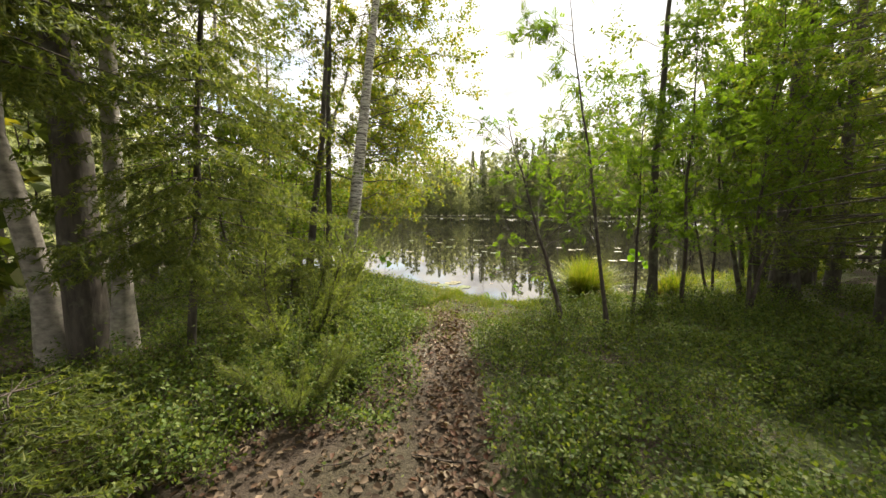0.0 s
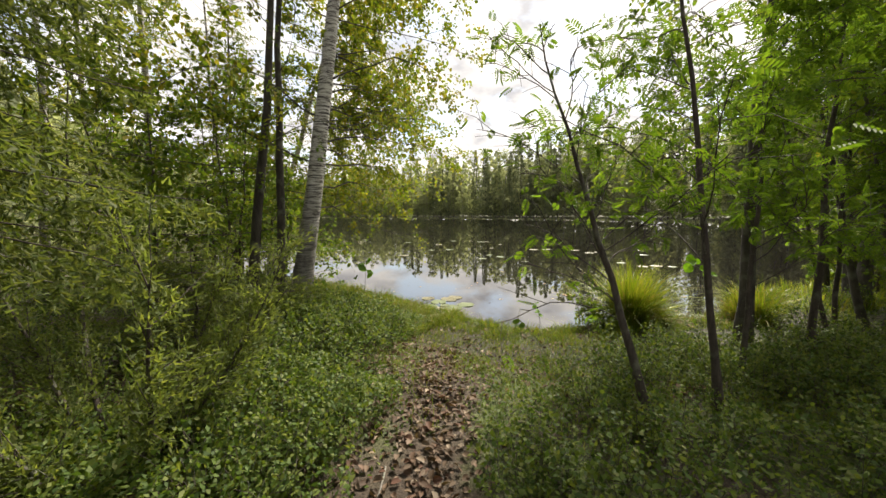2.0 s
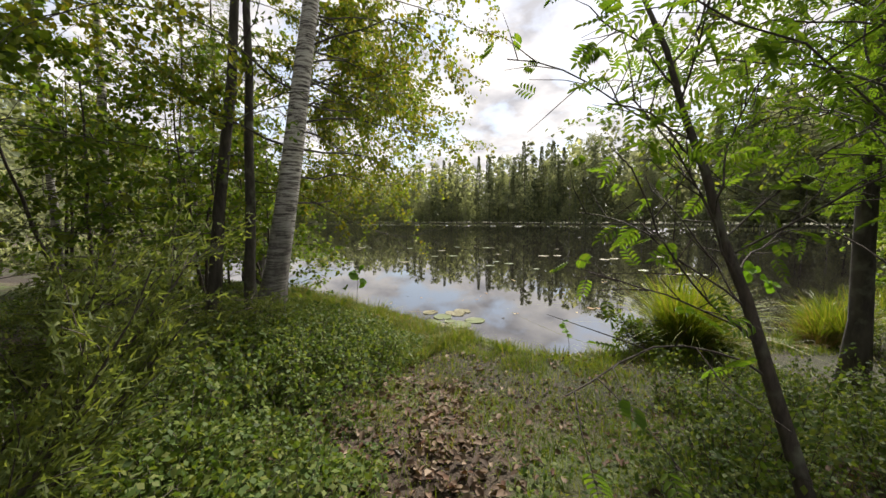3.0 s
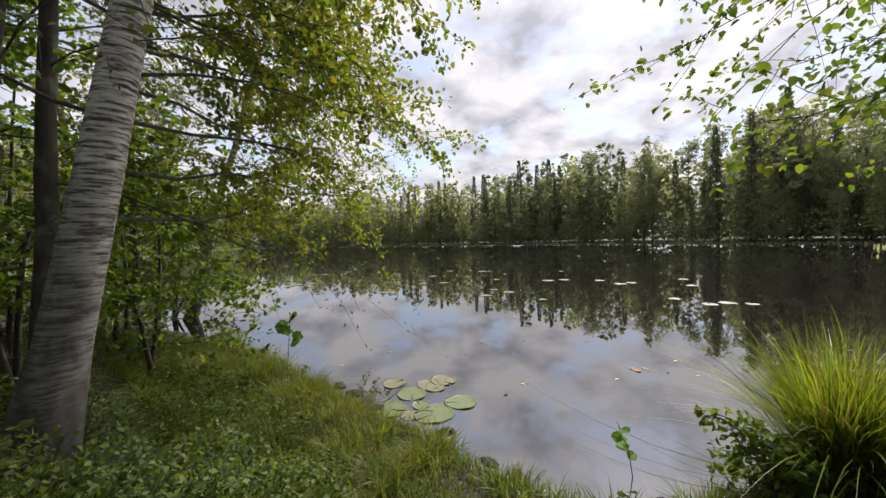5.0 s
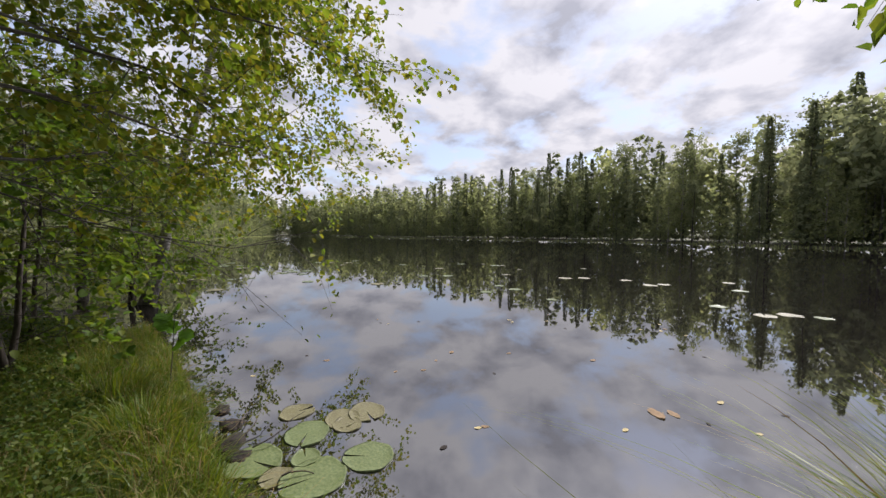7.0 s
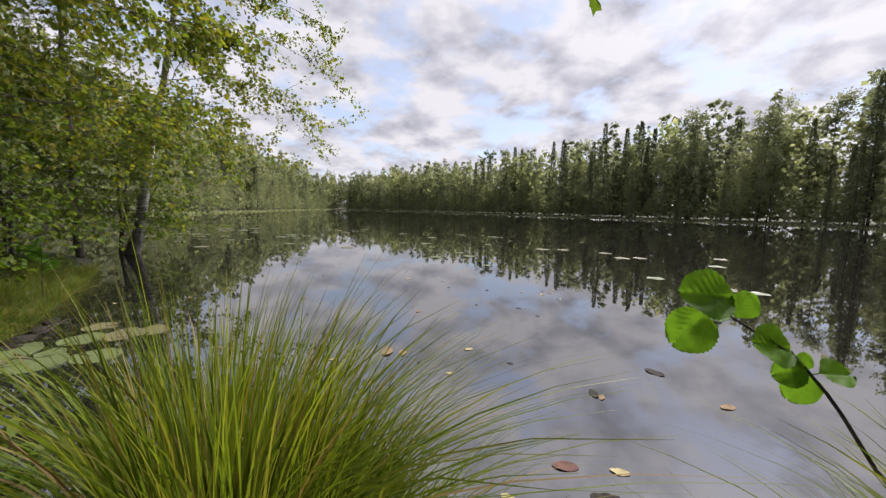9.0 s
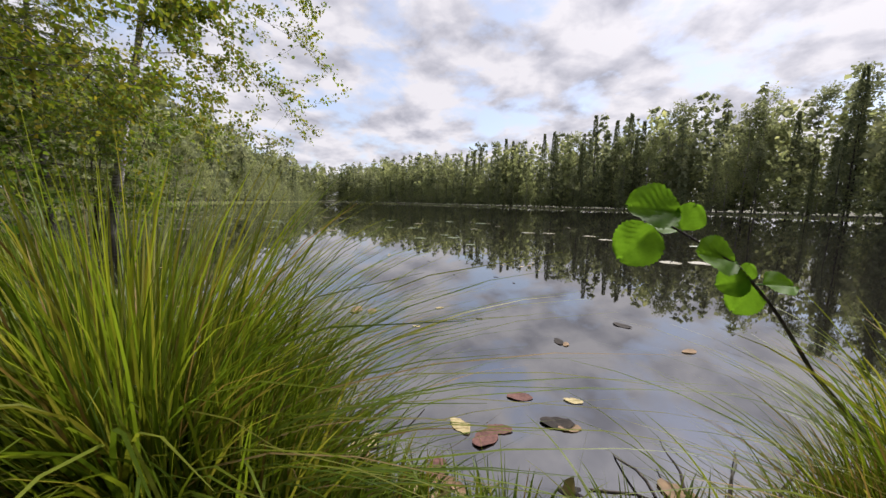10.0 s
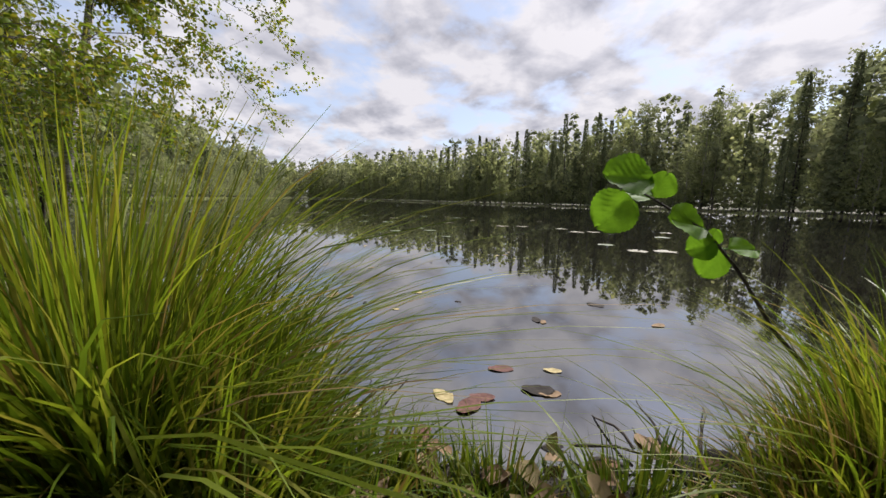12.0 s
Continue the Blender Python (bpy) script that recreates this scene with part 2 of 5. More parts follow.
FAR_BIRCH = leaf_material("hazed_birch_foliage", [(0.17, 0.20, 0.10), (0.22, 0.25, 0.125), (0.28, 0.295, 0.15)], 0.55, 0.9, 0.12, HAZY)
FAR_PINE = leaf_material("hazed_pine_foliage", [(0.145, 0.168, 0.104), (0.195, 0.215, 0.132), (0.24, 0.255, 0.155)], 0.5, 0.9, 0.12, HAZY)
GROUND, WATER = ground_material(), water_material()

# ---- mesh helpers ----
class Soup:
    """Gathers vertices and faces of one mesh."""

    def __init__(self):
        self.v, self.f, self.n = [], [], 0

    def add(self, verts, faces):
        self.v.append(np.asarray(verts, float).reshape(-1, 3))
        for fc in faces:
            self.f.append(np.asarray(fc, int) + self.n)
        self.n += len(self.v[-1])

    def mesh(self, name, material, smooth=True):
        me = bpy.data.meshes.new(name)
        v = np.concatenate(self.v) if self.v else np.zeros((0, 3))
        loops = np.concatenate([f.ravel() for f in self.f])
        sizes = np.concatenate([np.full(len(f), f.shape[1]) for f in self.f])
        me.vertices.add(len(v)), me.loops.add(len(loops)), me.polygons.add(len(sizes))
        me.vertices.foreach_set("co", v.astype(np.float32).ravel())
        me.loops.foreach_set("vertex_index", loops.astype(np.int32))
        me.polygons.foreach_set("loop_start", np.concatenate([[0], np.cumsum(sizes)[:-1]]).astype(np.int32))
        me.polygons.foreach_set("loop_total", sizes.astype(np.int32))
        me.polygons.foreach_set("use_smooth", np.full(len(sizes), smooth))
        me.update(calc_edges=True)
        me.materials.append(material)
        return me


def unit(a):
    return a / (np.linalg.norm(a, axis=-1, keepdims=True) + 1e-9)


def tube(soup, pts, radii, sides=6):
    pts, radii = np.asarray(pts, float), np.asarray(radii, float)
    d = unit(np.gradient(pts, axis=0))
    ref = np.where(np.abs(d[:, 2:3]) > 0.9, [[1.0, 0, 0]], [[0, 0, 1.0]])
    a = unit(np.cross(d, ref))
    bb = np.cross(d, a)
    ang = np.linspace(0, 2 * np.pi, sides, endpoint=False)
    ring = pts[:, None] + radii[:, None, None] * (a[:, None] * np.cos(ang)[None, :, None] + bb[:, None] * np.sin(ang)[None, :, None])
    n = len(pts)
    i, j = np.meshgrid(np.arange(n - 1), np.arange(sides), indexing="ij")
    k = (j + 1) % sides
    quads = np.stack([i * sides + j, i * sides + k, (i + 1) * sides + k, (i + 1) * sides + j], -1).reshape(-1, 4)
    soup.add(ring, [quads])


def leaves(soup, pos, way, normal, length, width=0.62, fold=0.14):
    """Folded leaf blades: two quads each along a midrib."""
    pos, way = np.asarray(pos, float), unit(np.asarray(way, float))
    side = unit(np.cross(way, normal))
    up = np.cross(side, way)
    ln = np.broadcast_to(length, (len(pos),))[:, None]
    w = ln * width * 0.5
    rows = [pos, pos + way * ln * 0.28 - side * w * 0.9 + up * ln * fold, pos + way * ln * 0.72 - side * w * 0.8 + up * ln * fold,
            pos + way * ln - up * ln * 0.1, pos + way * ln * 0.72 + side * w * 0.8 + up * ln * fold, pos + way * ln * 0.28 + side * w * 0.9 + up * ln * fold]
    v = np.stack(rows, 1)
    base = np.arange(len(pos))[:, None] * 6
    soup.add(v, [np.concatenate([base + [0, 3, 2, 1], base + [0, 5, 4, 3]])])


def scales(soup, pos, way, normal, length, width=0.62, fold=0.1):
    """Small pointed leaves of one folded quad each, for what is seen from afar or in masses."""
    pos, way = np.asarray(pos, float), unit(np.asarray(way, float))
    side = unit(np.cross(way, normal))
    up = np.cross(side, way)
    ln = np.broadcast_to(length, (len(pos),))[:, None]
    w = ln * width * 0.5
    v = np.stack([pos, pos + way * ln * 0.45 - side * w + up * ln * fold, pos + way * ln, pos + way * ln * 0.45 + side * w + up * ln * fold], 1)
    soup.add(v, [np.arange(len(pos) * 4).reshape(-1, 4)])


def needles(soup, pos, way, length, width):
    """Single thin blades."""
    pos, way = np.asarray(pos, float), unit(np.asarray(way, float))
    side = unit(np.cross(way, np.random.default_rng(len(pos)).normal(size=pos.shape)))
    ln = np.broadcast_to(length, (len(pos),))[:, None]
    v = np.stack([pos - side * width, pos + side * width, pos + way * ln], 1)
    soup.add(v, [np.arange(len(pos) * 3).reshape(-1, 3)])


def blades(soup, base, way, bend, length, width, rng, parts=4):
    """Grass blades that bow over: strips of quads tapering to a tip."""
    n = len(base)
    side = unit(np.cross(bend, way) + rng.normal(size=(n, 3)) * 0.15)
    ts = np.linspace(0, 1, parts + 1)
    ln = np.broadcast_to(length, (n,))[:, None]
    wd = np.broadcast_to(width, (n,))[:, None]
    rows = []
    for t in ts:
        c = base + way * ln * t * (1 - 0.25 * t) + bend * ln * t * t
        ww = wd * (1 - t ** 1.6) * 0.5 + 0.0004
        rows += [c - side * ww, c + side * ww]
    v = np.stack(rows, 1)
    m = 2 * (parts + 1)
    st = np.arange(n)[:, None] * m
    soup.add(v, [np.concatenate([st + [2 * i, 2 * i + 1, 2 * i + 3, 2 * i + 2] for i in range(parts)])])


def part(name, me, parent, label=""):
    ob = new(name, me)
    ob.parent = parent
    return tagged(ob, label)


def thing(name, at, label, category, group="", turn=0.0, size=1.0):
    ob = new(name)
    ob.empty_display_size = 0.1
    ob.matrix_basis = pose(*at, 0, 0, turn) @ Matrix.Scale(size, 4)
    return tagged(ob, label, category, group)


# ---- the lie of the land ----
LAKE = np.array([(-88, 164), (-40, 128), (-12, 108), (2, 99), (20, 84), (36, 68), (42, 50), (46, 41), (37, 33), (24, 22), (14, 14), (9.0, 10.6),
                 (6.2, 9.4), (5.35, 8.35), (4.8, 8.22), (3.9, 8.16), (3.2, 8.2), (2.6, 7.9), (2.0, 7.62), (1.4, 7.58), (0.95, 7.8), (0.4, 8.3), (-0.22, 8.7), (-0.62, 9.1), (-1.0, 9.5),
                 (-1.6, 10.0), (-2.4, 10.7), (-3.7, 11.7), (-5.2, 12.6), (-8, 13.2), (-13, 14.2), (-24, 21), (-40, 46), (-58, 84), (-80, 134)], float)


def shore_distance(x, y):
    """Metres inland from the water's edge; negative on the lake."""
    p = np.stack([np.ravel(x), np.ravel(y)], -1).astype(float)
    a, c = LAKE, np.roll(LAKE, -1, 0)
    best, inside = np.full(len(p), 1e9), np.zeros(len(p), bool)
    for (ax, ay), (bx, by) in zip(a, c):
        dx, dy = bx - ax, by - ay
        t = np.clip(((p[:, 0] - ax) * dx + (p[:, 1] - ay) * dy) / (dx * dx + dy * dy), 0, 1)
        best = np.minimum(best, np.hypot(p[:, 0] - ax - t * dx, p[:, 1] - ay - t * dy))
        if dy:
            cross = ((ay > p[:, 1]) != (by > p[:, 1])) & (p[:, 0] < dx * (p[:, 1] - ay) / dy + ax)
            inside ^= cross
    return np.where(inside, -best, best).reshape(np.shape(x))


def land(x, y):
    """Height of the ground over the lake's surface."""
    x, y = np.asarray(x, float), np.asarray(y, float)
    d = shore_distance(x, y)
    s = np.clip((d - 1.15) / 1.5, 0, 1)
    dry = 0.008 + 0.225 * s * s * (3 - 2 * s)
    lump = (np.sin(x * 3.1 + 1.3 * np.sin(y * 2.3)) * np.sin(y * 2.7 + x) * 0.5 + 0.5) * 0.035 * s
    side = np.clip((np.abs(x - 0.05) - 0.45) / 0.8, 0, 1) * np.clip((7.0 - y) / 2, 0, 1) * 0.05
    hill = np.clip((d - 30) / 120, 0, 1) * 3
    return np.where(d > 0, dry + lump + side * s + hill, -np.minimum(1.3, 0.02 - 0.28 * d))


def spread(lo, hi, step, reach):
    mid = list(np.arange(lo, hi + step / 2, step))
    s, x = step, hi
    right, left = [], []
    while x < reach:
        s *= 1.07
        x += s
        right.append(x)
        left.append(lo - (x - hi))
    return np.array(left[::-1] + mid + right)


def build_ground():
    xs, ys = spread(-7, 7, 0.13, 2500), spread(-1, 13.5, 0.13, 2500)
    gx, gy = np.meshgrid(xs, ys)
    v = np.stack([gx, gy, land(gx, gy)], -1)
    s = Soup()
    i, j = np.meshgrid(np.arange(len(ys) - 1), np.arange(len(xs) - 1), indexing="ij")
    n = len(xs)
    s.add(v, [np.stack([i * n + j, i * n + j + 1, (i + 1) * n + j + 1, (i + 1) * n + j], -1).reshape(-1, 4)])
    tagged(new("ground", s.mesh("ground", GROUND)), "mossy forest floor with a trodden brown leaf-littered path", "ground", kind="structure")
    s = Soup()
    s.add([(-200, 5, 0), (60, 5, 0), (60, 340, 0), (-200, 340, 0)], [np.array([[0, 1, 2, 3]])])
    tagged(new("water", s.mesh("water", WATER, False)), "still dark lake water mirroring clouds and woods", "lake", kind="structure")


build_ground()


# ---- trees ----
def curve_points(start, way, length, n, rng, droop=0.0, wobble=0.06):
    p, d, out = np.array(start, float), unit(np.array(way, float)), []
    for i in range(n):
        out.append(p.copy())
        p = p + d * length / (n - 1)
        d = unit(d + rng.normal(size=3) * wobble + np.array([0, 0, -droop / n]))
    return np.array(out)


def leafy_tree(name, at, label, category, seed, height, radius, lean, crown_from, limbs, limb_length, leaf, bark, leaf_mat, per_twig=9, twigs=6,
               favour=None, favour_by=0.0, rise=0.5, droop=0.5, leaf_width=0.65, limb_bark=None, wobble=0.025, extra=(), stems=1, sparse=1.0, pinnate=False, group=""):
    """A broad-leaved tree: tapered trunk, limbs that carry twigs, and a crown of separate leaves."""
    rng = np.random.default_rng(seed)
    root = thing(name, at, label, category, group)
    crown, twiggery = Soup(), Soup()
    limb_bark = limb_bark or bark
    LP, LW = [], []
    for st in range(stems):
        s = Soup()
        n = 12
        hh = height * (1 - 0.12 * st)
        tl = np.array(lean) + (rng.normal(size=2) * 0.12 if st else 0)
        off = rng.normal(size=2) * radius * 2.2 if st else np.zeros(2)
        t = np.linspace(0, 1, n)
        pts = np.stack([off[0] + tl[0] * hh * t + np.cumsum(rng.normal(size=n)) * wobble * (t > 0), off[1] + tl[1] * hh * t + np.cumsum(rng.normal(size=n)) * wobble * (t > 0), hh * t - 0.06], -1)
        rad = radius * (1 - 0.88 * t) * (1 + 0.5 * np.exp(-t * hh / 0.18))
        tube(s, pts, rad, 10)
        part("trunk", s.mesh("trunk", bark), root)
        jobs = []
        for i in range(limbs):
            f = crown_from + (0.97 - crown_from) * (i + rng.random()) / limbs
            az = rng.random() * 6.283
            if favour is not None and rng.random() < favour_by:
                az = favour + rng.normal() * 0.5
            jobs.append((f, az, limb_length * (1.15 - 0.75 * f) * (0.7 + 0.6 * rng.random()), rise + rng.normal() * 0.2, droop))
        if st == 0:
            jobs += list(extra)
        for f, az, ln, up, dr in jobs:
            c = np.array([np.interp(f, t, pts[:, k]) for k in range(3)])
            r = max(0.005, np.interp(f, t, rad) * 0.14)
            way = np.array([math.cos(az), math.sin(az), up])
            lp = curve_points(c, way, ln, 8, rng, dr, 0.17)
            s = Soup()
            tube(s, lp, np.linspace(r, 0.003, 8), 5)
            for k in range(twigs):
                q = 0.25 + 0.75 * (k + rng.random()) / twigs
                a = np.array([np.interp(q * 7, np.arange(8), lp[:, m]) for m in range(3)])
                d = unit(unit(lp[-1] - lp[0]) * 0.7 + rng.normal(size=3) * 0.55)
                tp = curve_points(a, d, ln * (0.18 + 0.25 * rng.random()), 5, rng, dr * 1.3, 0.12)
                tube(twiggery, tp[::2], np.linspace(0.003 + r * 0.12, 0.0012, 3), 3)
                cnt = max(1, int(per_twig * sparse * (0.7 + 0.6 * rng.random())))
                u = rng.random(cnt) ** 0.7 * 4
                LP.append(np.stack([np.interp(u, np.arange(5), tp[:, m]) for m in range(3)], -1) + rng.normal(size=(cnt, 3)) * (leaf * 0.45 + ln * 0.008))
                LW.append(np.broadcast_to(unit(tp[-1] - tp[0]), (cnt, 3)))
            part("limb", s.mesh("limb", limb_bark), root)
    LP, LW = np.concatenate(LP), np.concatenate(LW)
    m = len(LP)
    way = unit(LW * 0.5 + rng.normal(size=(m, 3)) * 0.7 + [0, 0, -0.35])
    nor = unit(rng.normal(size=(m, 3)) * 0.6 + [0, 0, 1])
    if pinnate:
        side = unit(np.cross(way, nor))
        for k in range(5):
            for sg in (-1, 1):
                leaves(crown, LP + way * leaf * (0.25 + 0.3 * k), way * 0.5 + side * sg, nor, leaf * 0.75 * (1 - 0.09 * abs(k - 1.5)), 0.34)
        leaves(crown, LP + way * leaf * 1.6, way, nor, leaf * 0.7, 0.34)
    else:
        leaves(crown, LP, way, nor, leaf * (0.7 + 0.6 * rng.random(m)), leaf_width)
    part("crown", crown.mesh("crown", leaf_mat), root)
    tagged(part("twig_mass", twiggery.mesh("twig_mass", limb_bark), root), kind="stuff")
    return root


def spruce_tree(name, at, label, seed, height, radius, lean=(0, 0), low=0.08, reach=1.3, whorls=26, per=6, needle=0.035, twig_step=0.11, dead=0.0, density=26, hang=0.5, az_range=None, group=""):
    """A spruce: drooping boughs with hanging side twigs set with needles."""
    rng = np.random.default_rng(seed)
    root = thing(name, at, label, "spruce tree", group)
    t = np.linspace(0, 1, 12)
    pts = np.stack([lean[0] * height * t + np.cumsum(rng.normal(size=12)) * 0.012, lean[1] * height * t + np.cumsum(rng.normal(size=12)) * 0.012, height * t - 0.05], -1)
    rad = radius * (1 - 0.93 * t)
    s = Soup()
    tube(s, pts, rad, 10)
    part("trunk", s.mesh("trunk", DARK_BARK), root)
    foliage = Soup()
    NP, NW = [], []
    for w in range(whorls):
        f = low + (0.98 - low) * (w + 0.5 * rng.random()) / whorls
        ln = reach * (1 - f) ** 0.75 + 0.12
        for k in range(per):
            s = Soup()
            az = 6.283 * (k + rng.random() * 0.8) / per if az_range is None else az_range[0] + (az_range[1] - az_range[0]) * rng.random()
            c = np.array([np.interp(f, t, pts[:, m]) for m in range(3)])
            bl = ln * (0.7 + 0.5 * rng.random())
            bp = curve_points(c, (math.cos(az), math.sin(az), 0.12 - hang * 0.4), bl, 8, rng, hang * 0.5, 0.05)
            bp[:, 2] += 0.12 * bl * np.linspace(0, 1, 8) ** 3
            tube(s, bp, np.linspace(max(0.005, np.interp(f, t, rad) * 0.2), 0.002, 8), 4)
            part("bough", s.mesh("bough", TWIG_BARK), root)
            if rng.random() < dead:
                continue
            nt = max(3, int(bl / twig_step))
            for q in np.linspace(0.25, 1, nt):
                a = np.array([np.interp(q * 7, np.arange(8), bp[:, m]) for m in range(3)])
                for sg in (-1, 1):
                    sd = np.array([-math.sin(az) * sg, math.cos(az) * sg, -hang * (0.5 + rng.random())]) + np.array([math.cos(az), math.sin(az), 0]) * 0.7
                    tl = (0.1 + 0.22 * bl * (1.1 - q) + 0.08 * rng.random())
                    d = unit(sd + rng.normal(size=3) * 0.15)
                    u = rng.random((int(density * tl / 0.2), 1))
                    NP.append(a + d * tl * u)
                    NW.append(unit(d * 0.8 + rng.normal(size=(len(u), 3)) * 0.75))
    NP, NW = np.concatenate(NP), np.concatenate(NW)
    needles(foliage, NP, NW, needle * (1.0 + 0.7 * rng.random(len(NP))), needle * 0.17)
    tagged(part("foliage", foliage.mesh("foliage", SPRUCE_LEAF), root), kind="stuff")
    return root


def on_land(x, y):
    return (x, y, float(land(x, y)))

# ---- the woods across the lake ----
def far_mesh(kind, seed, full=True):
    """Trunk and crown meshes of a tree seen from far off, 15 m high."""
    rng = np.random.default_rng(seed)
    h = 15.0
    trunk, crown = Soup(), Soup()
    t = np.linspace(0, 1, 6)
    pts = np.stack([np.cumsum(rng.normal(size=6)) * 0.08, np.cumsum(rng.normal(size=6)) * 0.08, h * t * 0.97], -1)
    tube(trunk, pts, 0.13 * (1 - 0.85 * t), 5)
    n = (2300 if kind == "spruce" else 2200) if full else 190
    size = 0.22 if full else 0.64
    if kind == "spruce":
        z = h * (0.06 + 0.93 * rng.random(n) ** 1.25)
        f = z / h
        tier = (np.sin(z * 5.2) * 0.5 + 0.5)
        r = (0.05 + 1.9 * (1 - f) ** 1.05 * (0.6 + 0.4 * tier)) * np.sqrt(rng.random(n)) ** 0.7
        az = rng.random(n) * 6.283
        ragged = 1 + 0.22 * np.sin(az * 3 + z)
        p = np.stack([np.cos(az) * r * ragged, np.sin(az) * r * ragged, z - 0.25 * r], -1)
        w = np.stack([np.cos(az), np.sin(az), np.full(n, -0.55)], -1) + rng.normal(size=(n, 3)) * 0.3
    else:
        low = 0.12 if kind == "birch" else 0.3
        clumps = 60 if kind == "birch" else 30
        cz = h * (low + (0.97 - low) * rng.random(clumps))
        cf = (cz / h - low) / (1 - low)
        cr = (0.35 + (1.95 if kind == "birch" else 1.75) * np.sin(np.clip(cf * 0.8 + 0.2, 0, 1) * math.pi) ** 0.8) * rng.random(clumps) ** 0.6
        ca = rng.random(clumps) * 6.283
        cc = np.stack([np.cos(ca) * cr, np.sin(ca) * cr, cz], -1)
        for q in range(0, clumps, 2):
            tube(trunk, [[0, 0, cc[q, 2] - 1.2 * cr[q]], cc[q]], [0.04, 0.01], 3)
        k = rng.integers(0, clumps, n)
        p = cc[k] + rng.normal(size=(n, 3)) * np.array([0.42, 0.42, 0.5 if kind == "birch" else 0.32])
        w = rng.normal(size=(n, 3)) + [0, 0, -0.5 if kind == "birch" else 0.4]
    scales(crown, p, w, unit(rng.normal(size=(n, 3)) + [0, 0, 0.6]), size * (0.7 + 0.9 * rng.random(n)), 0.8, 0.1)
    return trunk, crown


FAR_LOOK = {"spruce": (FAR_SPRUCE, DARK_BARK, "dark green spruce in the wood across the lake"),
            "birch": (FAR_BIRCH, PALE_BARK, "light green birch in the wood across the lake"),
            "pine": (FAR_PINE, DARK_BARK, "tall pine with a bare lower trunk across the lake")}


def build_far_woods():
    rng = np.random.default_rng(5)
    made = {}
    for kind, (leaf, bark, label) in FAR_LOOK.items():
        for k in range(3):
            trunk, crown = far_mesh(kind, 40 + k)
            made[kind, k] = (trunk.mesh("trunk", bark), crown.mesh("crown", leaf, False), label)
    line = np.vstack([LAKE[28:], LAKE[:12]])
    seg = np.linalg.norm(np.diff(line, axis=0), axis=1)
    cum = np.concatenate([[0], np.cumsum(seg)])
    first = {}
    back = {k: Soup() for k in FAR_LOOK}
    low = {k: [tuple(x for x in far_mesh(k, 70 + j, False)) for j in range(2)] for k in FAR_LOOK}
    s = 0.0
    count = 0
    while s < cum[-1]:
        i = min(len(seg) - 1, int(np.searchsorted(cum, s, "right")) - 1)
        a, b2 = line[i], line[i + 1]
        u = (s - cum[i]) / seg[i]
        p = a + (b2 - a) * u
        d = (b2 - a) / seg[i]
        out = np.array([d[1], -d[0]]) * -1
        if shore_distance(p[0] + out[0] * 3, p[1] + out[1] * 3) < 0:
            out = -out
        near = math.hypot(p[0], p[1])
        step = 1.9 if near < 190 else 4.0
        for row in range(7):
            q = p + out * (2.0 + row * 3.2 + rng.random() * 2.4) + d * rng.normal() * 0.9
            if math.hypot(q[0], q[1]) < 22 or shore_distance(q[0], q[1]) < 1.2:
                continue
            left = p[0] < -20
            kind = ("birch", "spruce", "pine")[int(np.searchsorted(np.cumsum((0.5, 0.36, 0.14) if left or row == 0 else (0.24, 0.5, 0.26)), rng.random()))]
            size = (0.52 + 0.72 * rng.random() ** 1.3) * (0.6 if row == 0 else 0.92 + 0.03 * row) * (1.1 if kind == "spruce" else 1.0) * (1.12 if p[0] > 15 else 1.0)
            if row < (1 if left else 3) and near < 150 and rng.random() < 0.75 and count < 210:
                k = int(rng.integers(3))
                m = pose(q[0], q[1], float(land(q[0], q[1])) - 0.05, 0, 0, rng.random() * 360) @ Matrix.Scale(size, 4)
                if (kind, k) not in first:
                    tm, cm, label = made[kind, k]
                    root = thing(f"{kind}_tree", (q[0], q[1], float(land(q[0], q[1])) - 0.05), label, f"{kind} tree", "trees along the far shore", rng.random() * 360, size)
                    part("trunk", tm, root), part("crown", cm, root)
                    first[kind, k] = root
                else:
                    c = copy_thing(first[kind, k], Matrix())
                    c.matrix_basis = m
                count += 1
            else:
                tk, ck = low[kind][int(rng.integers(2))]
                ang = rng.random() * 6.283
                ca, sa = math.cos(ang) * size, math.sin(ang) * size
                for src in (ck,):
                    v = np.concatenate(src.v)
                    w = np.stack([v[:, 0] * ca - v[:, 1] * sa + q[0], v[:, 0] * sa + v[:, 1] * ca + q[1], v[:, 2] * size + float(land(q[0], q[1]))], -1)
                    back[kind].add(w, src.f)
        s += step
    n = 0
    while n < 480:
        q = np.array((rng.uniform(-150, 95), rng.uniform(28, 215))) if n > 70 else np.array((rng.uniform(-112, -78), rng.uniform(150, 200)))
        d = float(shore_distance(q[0], q[1]))
        if not 3 < d < 34 or (q[0] < -30 and q[1] < 40):
            continue
        kind = ("birch", "spruce", "pine")[n % 3]
        src = low[kind][n // 3 % 2][1]
        size, ang = 0.75 + 0.5 * rng.random(), rng.random() * 6.283
        ca, sa = math.cos(ang) * size, math.sin(ang) * size
        v = np.concatenate(src.v)
        back[kind].add(np.stack([v[:, 0] * ca - v[:, 1] * sa + q[0], v[:, 0] * sa + v[:, 1] * ca + q[1], v[:, 2] * size + float(land(q[0], q[1]))], -1), src.f)
        n += 1
    for kind, (leaf, bark, label) in FAR_LOOK.items():
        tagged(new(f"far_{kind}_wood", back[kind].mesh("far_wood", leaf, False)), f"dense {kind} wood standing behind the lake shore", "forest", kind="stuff")
